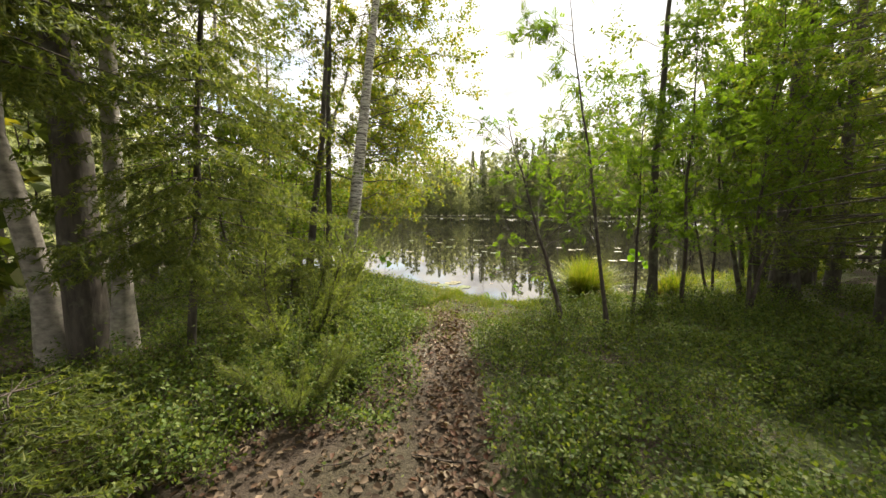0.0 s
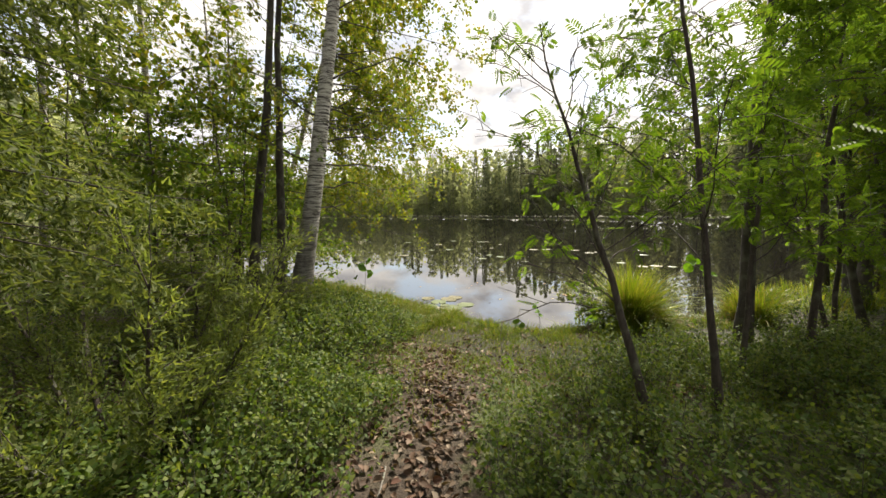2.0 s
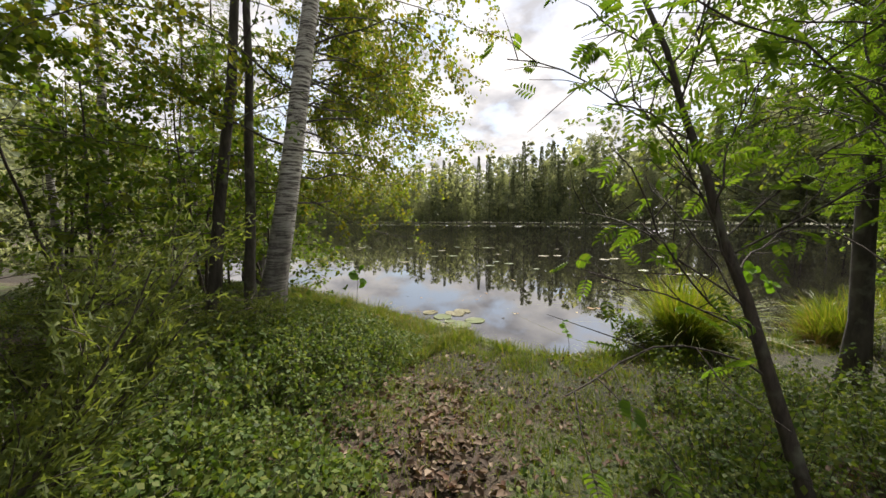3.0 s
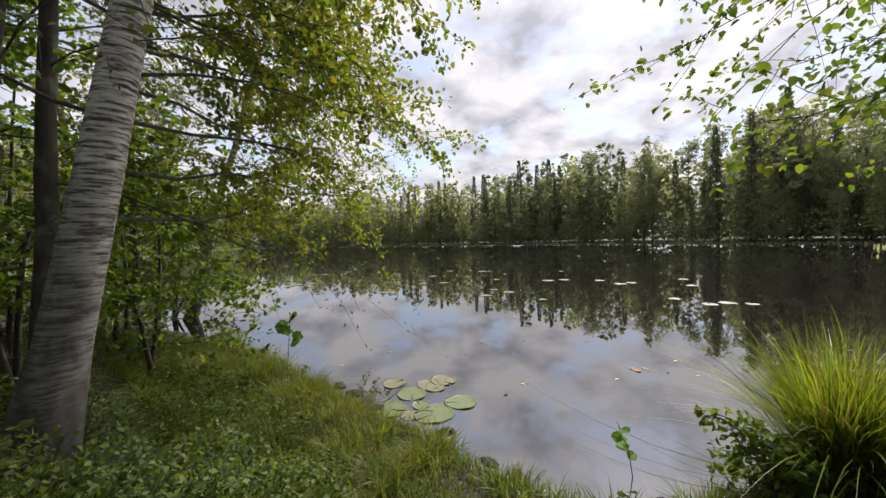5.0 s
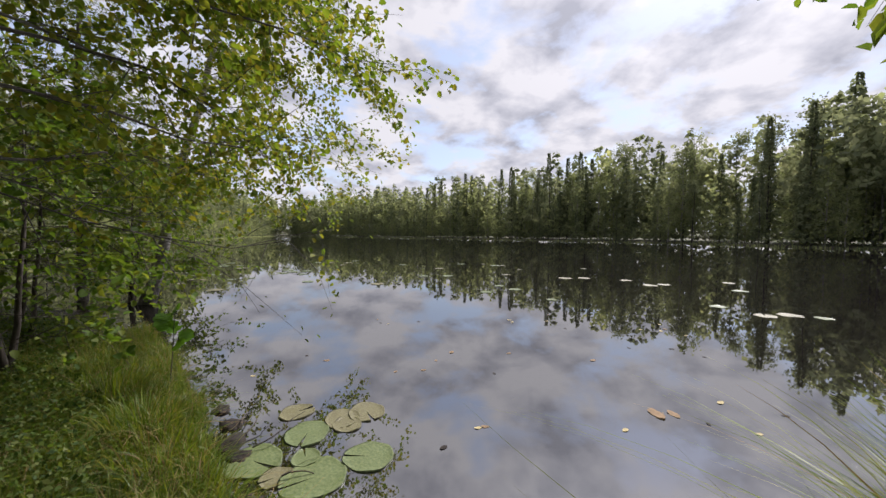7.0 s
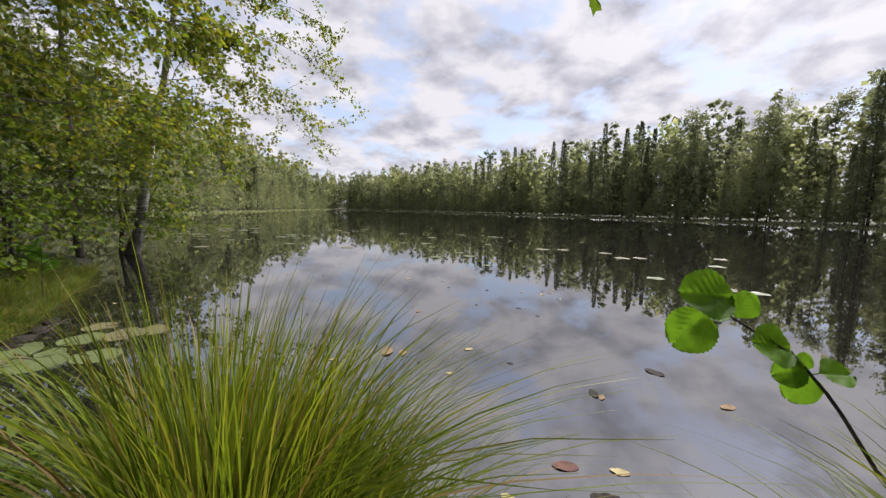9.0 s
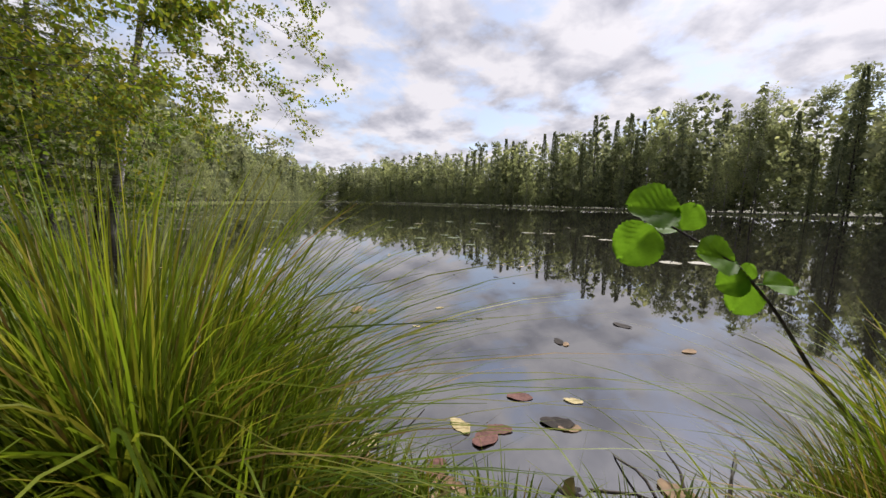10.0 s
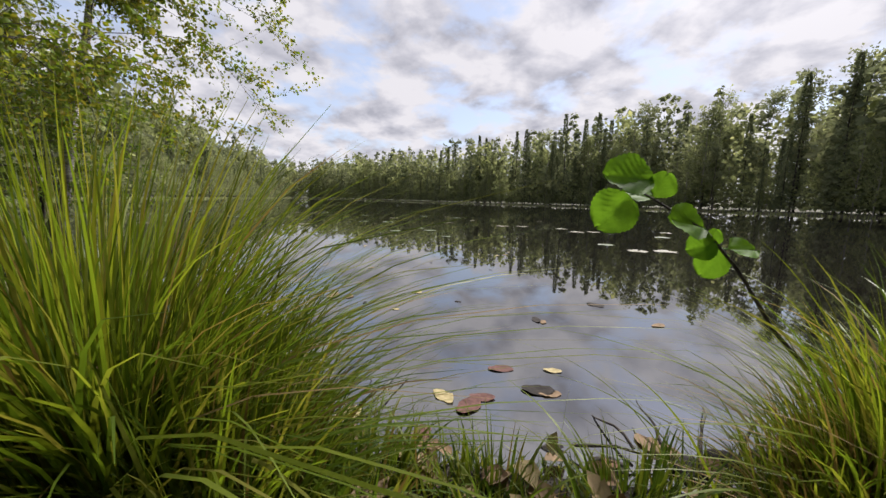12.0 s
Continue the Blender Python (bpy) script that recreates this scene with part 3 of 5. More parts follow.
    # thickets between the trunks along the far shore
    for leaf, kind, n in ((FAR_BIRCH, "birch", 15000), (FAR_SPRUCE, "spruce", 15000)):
        s = Soup()
        u = rng.random(n) * cum[-1]
        i = np.clip(np.searchsorted(cum, u, "right") - 1, 0, len(seg) - 1)
        d = (line[i + 1] - line[i]) / seg[i][:, None]
        out = np.stack([d[:, 1], -d[:, 0]], -1)
        mid = line[i] + d * (u - cum[i])[:, None]
        flip = shore_distance(mid[:, 0] + out[:, 0] * 2.5, mid[:, 1] + out[:, 1] * 2.5) < 0
        out[flip] *= -1
        p = mid + out * (1.2 + 6 * rng.random(n))[:, None]
        ok = (shore_distance(p[:, 0], p[:, 1]) > 0.7) & (np.hypot(p[:, 0], p[:, 1]) > 24)
        p, u = p[ok], u[ok]
        top = 1.9 + 1.1 * np.sin(u * 0.9) * np.sin(u * 0.37 + 1) + 0.8 * rng.random(len(u))
        z = land(p[:, 0], p[:, 1]) + np.abs(top) * rng.random(len(u)) ** 0.7 * 1.3
        scales(s, np.concatenate([p, z[:, None]], 1), rng.normal(size=(len(p), 3)) + [0, 0, 0.3], unit(rng.normal(size=(len(p), 3)) + [0, 0, 0.6]), 0.35 * (0.6 + 0.8 * rng.random(len(p))), 0.8, 0.1)
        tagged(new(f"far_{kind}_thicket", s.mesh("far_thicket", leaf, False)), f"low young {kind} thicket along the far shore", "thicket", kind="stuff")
    # pale sedge along the far water's edge
    s = Soup()
    n = 5000
    u = rng.random(n) * cum[-1]
    i = np.clip(np.searchsorted(cum, u, "right") - 1, 0, len(seg) - 1)
    fr = ((u - cum[i]) / seg[i])[:, None]
    p = line[i] + (line[i + 1] - line[i]) * fr
    p = p + rng.normal(size=(n, 2)) * 0.8
    p = p[np.hypot(p[:, 0], p[:, 1]) > 32]
    n = len(p)
    base = np.concatenate([p, np.full((n, 1), -0.02)], 1)
    lean = rng.normal(size=(n, 3)) * 0.2
    lean[:, 2] = 0
    blades(s, base, np.tile([0, 0, 1.0], (n, 1)), lean, 0.2 + 0.4 * rng.random(n), 0.12, rng, 2)
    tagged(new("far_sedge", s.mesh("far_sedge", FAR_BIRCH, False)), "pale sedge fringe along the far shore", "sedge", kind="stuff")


build_far_woods()

# ---- trees by the path ----
def near_woods():
    T = leafy_tree
    T("birch_tree", (-2.12, 7.50, 0.1), "leaning white-barked birch with yellowing leaves over the water", "birch tree", 11, 11.5, 0.15, (0.10, 0.145), 0.24, 40, 2.8, 0.062,
      BIRCH_BARK, BIRCH_LEAF, 42, 14, 1.5, 0.72, 0.35, 0.8, 0.8, DARK_BARK, 0.02,
      extra=[(0.16, 1.45, 3.0, 0.05, 0.2), (0.19, 1.3, 3.5, 0.0, 0.2), (0.22, 1.2, 3.7, 0.05, 0.4), (0.24, 1.4, 3.4, 0.1, 0.5), (0.27, 1.15, 3.7, 0.1, 0.4), (0.3, 1.3, 3.6, 0.15, 0.5), (0.33, 1.1, 3.6, 0.2, 0.6),
             (0.37, 1.25, 3.5, 0.2, 0.6), (0.42, 1.1, 3.4, 0.25, 0.6), (0.48, 1.2, 3.2, 0.3, 0.6), (0.54, 1.0, 3.0, 0.3, 0.7), (0.22, 3.4, 2.2, 0.3, 0.5), (0.28, 4.0, 2.4, 0.3, 0.6)])
    T("alder_tree", (-2.98, 7.85, 0.15), "slender dark-barked alder stem beside the birch", "alder tree", 12, 9.0, 0.085, (0.11, 0.0), 0.3, 20, 2.4, 0.06, DARK_BARK, ALDER_LEAF, 14, 9, sparse=0.9, wobble=0.02)
    T("pine_tree", (-2.5, 7.95, 0.12), "thin dark pine stem with dry purple-brown twigs", "pine tree", 13, 9.5, 0.075, (0.0, 0.05), 0.16, 26, 2.6, 0.045, DARK_BARK, SPRUCE_LEAF, 10, 16, 0.9, 0.7, 0.1, 0.3, leaf_width=0.3)
    for k, (x, y, h, r, ln) in enumerate(((-5.7, 9.3, 10, 0.085, (0.04, 0.0)), (-6.6, 8.2, 9, 0.07, (0.02, 0.03)), (-4.9, 10.4, 9, 0.06, (-0.04, 0.05)), (-8.0, 10.5, 10, 0.08, (0.03, 0)))):
        T("birch_tree", on_land(x, y), "slim grey-white birch among the bankside alders", "birch tree", 20 + k, h, r, ln, 0.25, 20, 2.2, 0.07, BIRCH_BARK, BIRCH_LEAF, 16, 8, limb_bark=DARK_BARK, group="slim birches on the bank")
    for k, (x, y, h, st) in enumerate(((-3.7, 8.7, 4.2, 2), (-4.6, 9.4, 4.6, 3), (-4.2, 7.4, 3.6, 2), (-5.6, 7.6, 4.4, 2), (-6.8, 9.6, 4.5, 2), (-3.4, 9.9, 3.2, 2), (-5.0, 11.2, 3.6, 2), (-7.2, 6.4, 4.5, 2), (-6.0, 13.6, 4.4, 3))):
        T("alder_sapling", on_land(x, y), "bushy young alder with broad green leaves", "alder", 30 + k, h, 0.03, (0.03, 0.05), 0.12, 16, 1.5, 0.075, TWIG_BARK, ALDER_LEAF, 11, 6, 0.7, 0.3, 0.5, 0.4, 0.8, stems=st, group="young alders on the bank")
    T("birch_tree", on_land(-5.6, 13.5), "birch leaning from the bank with leafy limbs over the lake", "birch tree", 14, 9.5, 0.12, (0.3, 0.04), 0.3, 26, 2.6, 0.07, BIRCH_BARK, BIRCH_LEAF, 44, 13, 0.2, 0.5, 0.3, 0.6, 0.8, DARK_BARK, 0.03,
      extra=[(0.4, 0.1, 3.6, 0.15, 0.4), (0.46, 0.4, 3.8, 0.1, 0.4), (0.52, 0.0, 3.6, 0.1, 0.5), (0.58, 0.3, 3.8, 0.1, 0.5), (0.64, 0.5, 3.4, 0.15, 0.5), (0.32, -0.3, 3.2, 0.1, 0.3), (0.3, -0.9, 3.0, 0.15, 0.3)])
    spruce_tree("spruce_tree", on_land(-6.2, 12.9), "dark spruce on the bank among the birches", 66, 8.5, 0.09, (0.03, 0), 0.12, 2.0, 24, 6, 0.05, 0.13, 0.15, 18, 0.5)
    # trunks and spruces beside the start of the path
    T("birch_tree", on_land(-4.2, 3.95), "curved pale-barked birch trunk in the shade", "birch tree", 50, 9, 0.12, (-0.05, 0.02), 0.4, 14, 2.2, 0.07, PALE_BARK, BIRCH_LEAF, 14, 8, wobble=0.05)
    T("birch_tree", on_land(-3.42, 3.9), "mottled pale birch trunk next to a spruce", "birch tree", 51, 9, 0.10, (0.03, 0.0), 0.45, 12, 2.0, 0.07, PALE_BARK, BIRCH_LEAF, 14, 8, limb_bark=DARK_BARK)
    old = spruce_tree("spruce_tree", on_land(-3.82, 3.95), "old spruce with dark trunk and drooping boughs", 60, 12, 0.19, (0, 0), 0.28, 2.2, 26, 6, 0.044, 0.13, 0.2, 16, 0.8)
    spruce_tree("spruce_tree", on_land(-2.62, 3.75), "thin leaning spruce with hanging boughs over the path", 61, 7.0, 0.045, (0.09, 0.02), 0.2, 1.45, 26, 6, 0.036, 0.09, 0.1, 30, 0.9)
    spruce_tree("spruce_tree", on_land(-3.3, 2.3), "tall spruce with long drooping green boughs", 62, 9.0, 0.1, (0.02, 0), 0.3, 2.0, 26, 6, 0.042, 0.1, 0.12, 26, 0.95)
    spruce_tree("spruce_tree", on_land(-2.3, 1.95), "low young spruce beside the path", 63, 0.85, 0.02, (0, 0), 0.1, 0.75, 9, 6, 0.03, 0.07, 0.0, 30, 0.25)
    spruce_tree("spruce_tree", on_land(-2.5, 6.0), "small spruce at the foot of the birch", 64, 1.3, 0.022, (0, 0), 0.08, 0.75, 10, 6, 0.028, 0.07, 0.1, 30, 0.2)
    spruce_tree("spruce_tree", on_land(-1.85, 6.75), "low spruce seedling under the birch", 65, 0.8, 0.016, (0.1, 0), 0.1, 0.6, 8, 5, 0.028, 0.07, 0.0, 30, 0.1)
    for x, y, turn in ((-5.6, 5.6, 70), (-7.0, 3.6, 200), (-8.2, 6.6, 320)):
        copy_thing(old, pose(*on_land(x, y), 0, 0, turn))
    # right of the path
    T("rowan_tree", on_land(1.66, 4.75), "thin leaning rowan with dry lower twigs", "rowan tree", 70, 3.0, 0.034, (-0.27, 0.13), 0.25, 18, 1.1, 0.06, TWIG_BARK, ROWAN_LEAF, 5, 7, 3.0, 0.5, 0.8, 0.2, sparse=0.25, pinnate=True, wobble=0.02,
      extra=[(0.35, 2.9, 0.9, 0.9, 0.0), (0.3, 3.2, 1.0, 0.9, 0.0), (0.4, 3.3, 0.9, 1.2, 0.0), (0.45, 0.2, 0.7, 0.8, 0.0)])
    T("rowan_tree", on_land(2.25, 4.9), "slender rowan with bright feathered leaves", "rowan tree", 71, 4.6, 0.03, (-0.15, 0.02), 0.22, 22, 1.3, 0.062, TWIG_BARK, ROWAN_LEAF, 5, 7, 1.9, 0.4, 0.7, 0.5, pinnate=True, wobble=0.015)
    for k, (x, y, h, r) in enumerate(((3.9, 5.8, 4.8, 0.035), (5.0, 6.6, 4.2, 0.03), (2.9, 5.5, 3.6, 0.026), (4.6, 5.4, 5.0, 0.03))):
        T("rowan_tree", on_land(x, y), "slender rowan with bright feathered leaves", "rowan tree", 72 + k, h, r, (0.0, 0.0), 0.25, 20, 1.15, 0.062, TWIG_BARK, ROWAN_LEAF, 6, 7, 4.0, 0.3, 0.8, 0.4, pinnate=True, stems=1 + k % 2, group="rowans beside the path")
    for k, (x, y, h, r, ln, st) in enumerate(((3.85, 6.6, 8, 0.085, (-0.03, -0.03), 1), (6.0, 6.9, 6, 0.05, (-0.02, 0.0), 3), (7.9, 8.8, 9, 0.11, (0.0, 0.03), 2), (6.7, 7.0, 12, 0.19, (0.0, 0.0), 1), (8.8, 8.6, 9, 0.1, (-0.03, 0.02), 2))):
        T("alder_tree", on_land(x, y), "dark-trunked alder by the lake", "alder tree", 80 + k, h, r, ln, 0.36, 24, 1.7, 0.068, DARK_BARK, ALDER_LEAF, 16, 8, 0.3, 0.35, stems=st, group="alders by the water",
          extra=[(0.33, 2.0, 2.0, -0.06, 0.12), (0.34, 1.8, 1.9, -0.1, 0.1), (0.35, 1.6, 2.0, 0.0, 0.15), (0.36, 1.9, 2.1, 0.12, 0.1), (0.42, 1.75, 2.5, 0.1, 0.2), (0.5, 1.9, 2.2, 0.05, 0.3), (0.4, 1.4, 2.3, 0.1, 0.2), (0.55, 1.7, 2.7, 0.0, 0.3), (0.46, 1.5, 2.5, 0.1, 0.2), (0.44, 2.0, 2.7, 0.0, 0.2), (0.47, 1.85, 2.7, 0.0, 0.2), (0.5, 2.15, 2.7, -0.05, 0.2), (0.53, 1.95, 2.8, -0.05, 0.3)] if k == 0 else ())
    T("alder_tree", on_land(8.0, 9.5), "alder leaning out with leafy sprays over the water", "alder tree", 90, 8.0, 0.065, (-0.04, 0.06), 0.4, 22, 1.5, 0.08, DARK_BARK, ALDER_LEAF, 16, 9, 1.0, 0.2, 0.4, 0.15, 0.75,
      extra=[(0.3, 0.2, 1.5, 0.4, 0.3), (0.35, 0.3, 1.6, 0.4, 0.3)])
    for k, (x, y, h, st) in enumerate(((9.0, 9.5, 3.6, 2), (10.8, 10.9, 5.0, 3), (9.9, 9.0, 4.6, 2), (13.4, 12.4, 5.2, 3), (8.2, 8.5, 4.0, 2), (13.0, 10.8, 5.2, 3), (16.8, 14.8, 5.0, 3))):
        T("alder_sapling", on_land(x, y), "bushy young alder with broad green leaves", "alder", 110 + k, h, 0.035, (0.02, 0.04), 0.1, 18, 1.4, 0.085, TWIG_BARK, ALDER_LEAF, 11, 6, 0.7, 0.2, 0.5, 0.4, 0.8, stems=st, group="young alders on the bank")
    T("willow_bush", on_land(9.8, 10.4), "round-leaved willow bush at the water's edge", "willow bush", 91, 0.8, 0.012, (0.0, 0.1), 0.05, 16, 0.75, 0.055, TWIG_BARK, ALDER_LEAF, 10, 6, 1.7, 0.5, 0.6, 0.2, 0.6, stems=4)
    T("willow_bush", on_land(2.5, 7.72), "low leafy willow shoots at the shore", "willow bush", 92, 0.55, 0.006, (-0.1, 0.1), 0.15, 9, 0.3, 0.052, TWIG_BARK, ALDER_LEAF, 5, 4, stems=4)
    spruce_tree("spruce_tree", on_land(6.1, 5.0), "dark spruce with dead lower boughs", 95, 10, 0.1, (0.0, 0), 0.1, 2.0, 28, 6, 0.045, 0.14, 0.4, 14, 0.5)
    spruce_tree("spruce_tree", on_land(4.9, 3.3), "dark spruce with drooping boughs", 96, 9, 0.09, (0.0, 0), 0.18, 1.9, 24, 6, 0.045, 0.14, 0.25, 14, 0.6)
    spruce_tree("spruce_tree", on_land(7.6, 7.0), "dark spruce with dead lower boughs", 97, 11, 0.12, (0.0, 0), 0.1, 2.2, 24, 6, 0.05, 0.16, 0.35, 13, 0.5)


near_woods()


def juniper(at, seed):
    """Many rising stems from one foot, feathered with short needles."""
    rng = np.random.default_rng(seed)
    root = thing("juniper_bush", at, "spreading juniper with dark forked stems and feathery needles", "juniper", size=1.2)
    foliage, fine, NP, NW = Soup(), Soup(), [], []
    for k in range(11):
        az = 6.283 * k / 11 + rng.normal() * 0.2
        s = Soup()
        ln = 1.0 + 0.6 * rng.random()
        sp = curve_points((0.03 * math.cos(az), 0.03 * math.sin(az), -0.03), (math.cos(az) * 0.75, math.sin(az) * 0.75, 0.7), ln, 9, rng, -0.7, 0.06)
        tube(s, sp, np.linspace(0.016, 0.003, 9), 6)
        for j in range(26):
            q = 0.22 + 0.78 * rng.random()
            a = np.array([np.interp(q * 8, np.arange(9), sp[:, m]) for m in range(3)])
            d = unit(unit(sp[-1] - sp[0]) + rng.normal(size=3) * 0.55 + [0, 0, 0.25])
            tp = curve_points(a, d, 0.16 + 0.22 * rng.random(), 4, rng, 0.1, 0.1)
            tube(fine, tp, np.linspace(0.003, 0.001, 4), 3)
            u = rng.random(70) * 3
            c = np.stack([np.interp(u, np.arange(4), tp[:, m]) for m in range(3)], -1)
            c = c + rng.normal(size=c.shape) * 0.022
            NP.append(c)
            NW.append(unit(unit(tp[-1] - tp[0]) * 0.9 + rng.normal(size=c.shape) * 0.6))
        part("stem", s.mesh("stem", TWIG_BARK), root)
    NP = np.concatenate(NP)
    needles(foliage, NP, np.concatenate(NW), 0.036, 0.0045)
    tagged(part("twig_mass", fine.mesh("twig_mass", TWIG_BARK), root), kind="stuff")
    tagged(part("foliage", foliage.mesh("foliage", JUNIPER_LEAF), root), kind="stuff")
    return root


bush = juniper(on_land(-1.72, 4.2), 3)
low_bush = copy_thing(bush, Matrix())
low_bush.matrix_basis = pose(*on_land(-1.2, 2.95), 0, 0, 140) @ Matrix.Scale(0.5, 4)


# ---- the wood behind and beside the path ----
# Trees behind the start stand out of view, added to block skylight.
def closing_wood():
    rng = np.random.default_rng(9)
    first = {}
    for kind in ("spruce", "birch", "pine"):
        leaf, bark, _ = {"spruce": (SPRUCE_LEAF, DARK_BARK, 0), "birch": (BIRCH_LEAF, BIRCH_BARK, 0), "pine": (FAR_PINE, DARK_BARK, 0)}[kind]
        trunk, crown = far_mesh(kind, 90)
        first[kind] = (trunk.mesh("trunk", bark), crown.mesh("crown", leaf, False))
    roots, n = {}, 0
    while n < 26:
        x, y = rng.uniform(-20, 20), rng.uniform(-16, 12)
        if (abs(x) < 5.2 and y > -1.5) or (abs(x) < 7.5 and y > 5) or (abs(x) < 2 and y > -3.5) or shore_distance(x, y) < 1.5:
            continue
        kind = ("spruce", "birch", "pine")[n % 3]
        size = 0.75 + 0.4 * rng.random()
        at = (x, y, float(land(x, y)) - 0.05)
        if kind not in roots:
            roots[kind] = thing(f"{kind}_tree", at, f"{kind} standing in the wood round the path", f"{kind} tree", "trees of the wood", 0, size)
            part("trunk", first[kind][0], roots[kind]), part("crown", first[kind][1], roots[kind])
        else:
            c = copy_thing(roots[kind], Matrix())
            c.matrix_basis = pose(*at, 0, 0, rng.random() * 360) @ Matrix.Scale(size, 4)
        n += 1


closing_wood()


# ---- undergrowth ----
def bilberry_meshes(seed):
    rng = np.random.default_rng(seed)
    stems, lv = Soup(), Soup()
    P, W = [], []
    for k in range(16):
        az, r = rng.random() * 6.283, 0.2 * math.sqrt(rng.random())
        sp = curve_points((math.cos(az) * r, math.sin(az) * r, -0.03), (math.cos(az) * 0.35, math.sin(az) * 0.35, 1), 0.2 + 0.2 * rng.random(), 4, rng, 0.1, 0.12)
        tube(stems, sp, [0.0025, 0.002, 0.0015, 0.001], 3)
        for j in range(3):
            a = sp[1 + j % 3]
            tp = curve_points(a, rng.normal(size=3) * [1, 1, 0.4] + [0, 0, 0.6], 0.1, 3, rng)
            tube(stems, tp[[0, 2]], [0.0015, 0.0007], 3)
            u = rng.random(12) * 2
            P.append(np.stack([np.interp(u, np.arange(3), tp[:, m]) for m in range(3)], -1) + rng.normal(size=(12, 3)) * 0.022)
            W.append(rng.normal(size=(12, 3)) + [0, 0, 0.2])
    P, W = np.concatenate(P), np.concatenate(W)
    scales(lv, P, W, unit(rng.normal(size=P.shape) * 0.5 + [0, 0, 1]), 0.022 + 0.013 * rng.random(len(P)), 0.65)
    return stems.mesh("stem_tuft", TWIG_BARK), lv.mesh("foliage", BILBERRY_LEAF)


def undergrowth():
    rng = np.random.default_rng(21)
    kinds = [bilberry_meshes(k) for k in range(4)]
    first, n = {}, 0
    spots = []
    while len(spots) < 295:
        pick = rng.random()
        if pick < 0.12:
            x, y = rng.uniform(4.5, 9.0), rng.uniform(4.0, 8.6)
        elif pick < 0.52:
            x, y = rng.uniform(0.55, 5.2), rng.uniform(1.3, 6.6)
            if y > 5.2 and x < 2.2 - (6.6 - y) * 0.4:
                continue
        elif pick < 0.74:
            x, y = -1.25 + rng.normal() * 0.38, 6.65 + rng.normal() * 0.5
        elif pick < 0.84:
            x, y = -0.7 - abs(rng.normal()) * 0.45, rng.uniform(3.3, 4.9)
        else:
            x, y = rng.uniform(-3.6, -1.2), rng.uniform(2.0, 6.0)
        if abs(x - 0.08) < 0.4 or shore_distance(x, y) < 0.7 or (x > -0.65 and x < 0 and y > 5.4):
            continue
        spots.append((x, y))
    for x, y in spots:
        k, size = int(rng.integers(4)), (0.8 + 0.5 * rng.random()) * (1.1 if x < 0 and y > 5 else 1.0)
        z = float(land(x, y))
        if k not in first:
            root = thing("bilberry_bush", (x, y, z), "low bilberry bush with small green leaves", "bilberry bush", "bilberry bushes", 0, size)
            tagged(part("stem_tuft", kinds[k][0], root), kind="stuff"), tagged(part("foliage", kinds[k][1], root), kind="stuff")
            first[k] = root
        else:
            c = copy_thing(first[k], Matrix())
            c.matrix_basis = pose(x, y, z, 0, 0, rng.random() * 360) @ Matrix.Scale(size, 4)


undergrowth()


def grass_stuff(name, label, seed, n, where, lo, hi, width, mat, lean=0.35, parts=3):
    """A stretch of grass: where(rng, n) gives plan places."""
    rng = np.random.default_rng(seed)
    p = where(rng, n)
    d = shore_distance(p[:, 0], p[:, 1])
    p = p[(d > -0.04) & (np.hypot(p[:, 0] - 4.09, p[:, 1] - 7.15) > 0.45)]
    m = len(p)
    base = np.concatenate([p, land(p[:, 0], p[:, 1])[:, None] - 0.01], 1)
    base[:, 2] = np.maximum(base[:, 2], -0.03)
    az = rng.random(m) * 6.283
    k = np.abs(rng.normal(size=m)) * lean
    bend = np.stack([np.cos(az) * k, np.sin(az) * k, -0.25 * k], -1)
    way = unit(np.stack([np.cos(az) * k * 0.5, np.sin(az) * k * 0.5, np.ones(m)], -1) + rng.normal(size=(m, 3)) * 0.12)
    clump = 0.42 + 0.8 * (np.sin(p[:, 0] * 7.3 + 2 * np.sin(p[:, 1] * 4.1)) * np.sin(p[:, 1] * 6.7) * 0.5 + 0.5)
    s = Soup()
    blades(s, base, way, bend, (lo + (hi - lo) * rng.random(m)) * clump, width, rng, parts)
    tagged(new(name, s.mesh(name, mat)), label, "grass", kind="stuff")


def box_places(x0, x1, y0, y1):
    return lambda rng, n: np.stack([rng.uniform(x0, x1, n), rng.uniform(y0, y1, n)], -1)


def shore_places(i0, i1, inland, spill=0.05):
    """Places in a strip along the water's edge."""
    def where(rng, n):
        line = LAKE[i0:i1]
        seg = np.linalg.norm(np.diff(line, axis=0), axis=1)
        cum = np.concatenate([[0], np.cumsum(seg)])
        u = rng.random(n) * cum[-1]
        i = np.clip(np.searchsorted(cum, u, "right") - 1, 0, len(seg) - 1)
        d = (line[i + 1] - line[i]) / seg[i][:, None]
        out = np.stack([d[:, 1], -d[:, 0]], -1)
        out = out if shore_distance(*(line[0] + line[1]) / 2 + out[0] * 0.2) > 0 else -out
        return line[i] + d * (u - cum[i])[:, None] + out * (rng.random(n) * inland - spill)[:, None]
    return where


def lawn_places(rng, n):
    p = np.stack([rng.uniform(-1.6, 4.2, n), rng.uniform(4.6, 8.2, n)], -1)
    keep = (rng.random(n) < np.clip((p[:, 1] - 4.4) / 1.8, 0.15, 1)) | (np.abs(p[:, 0]) > 0.9)
    return p[keep]


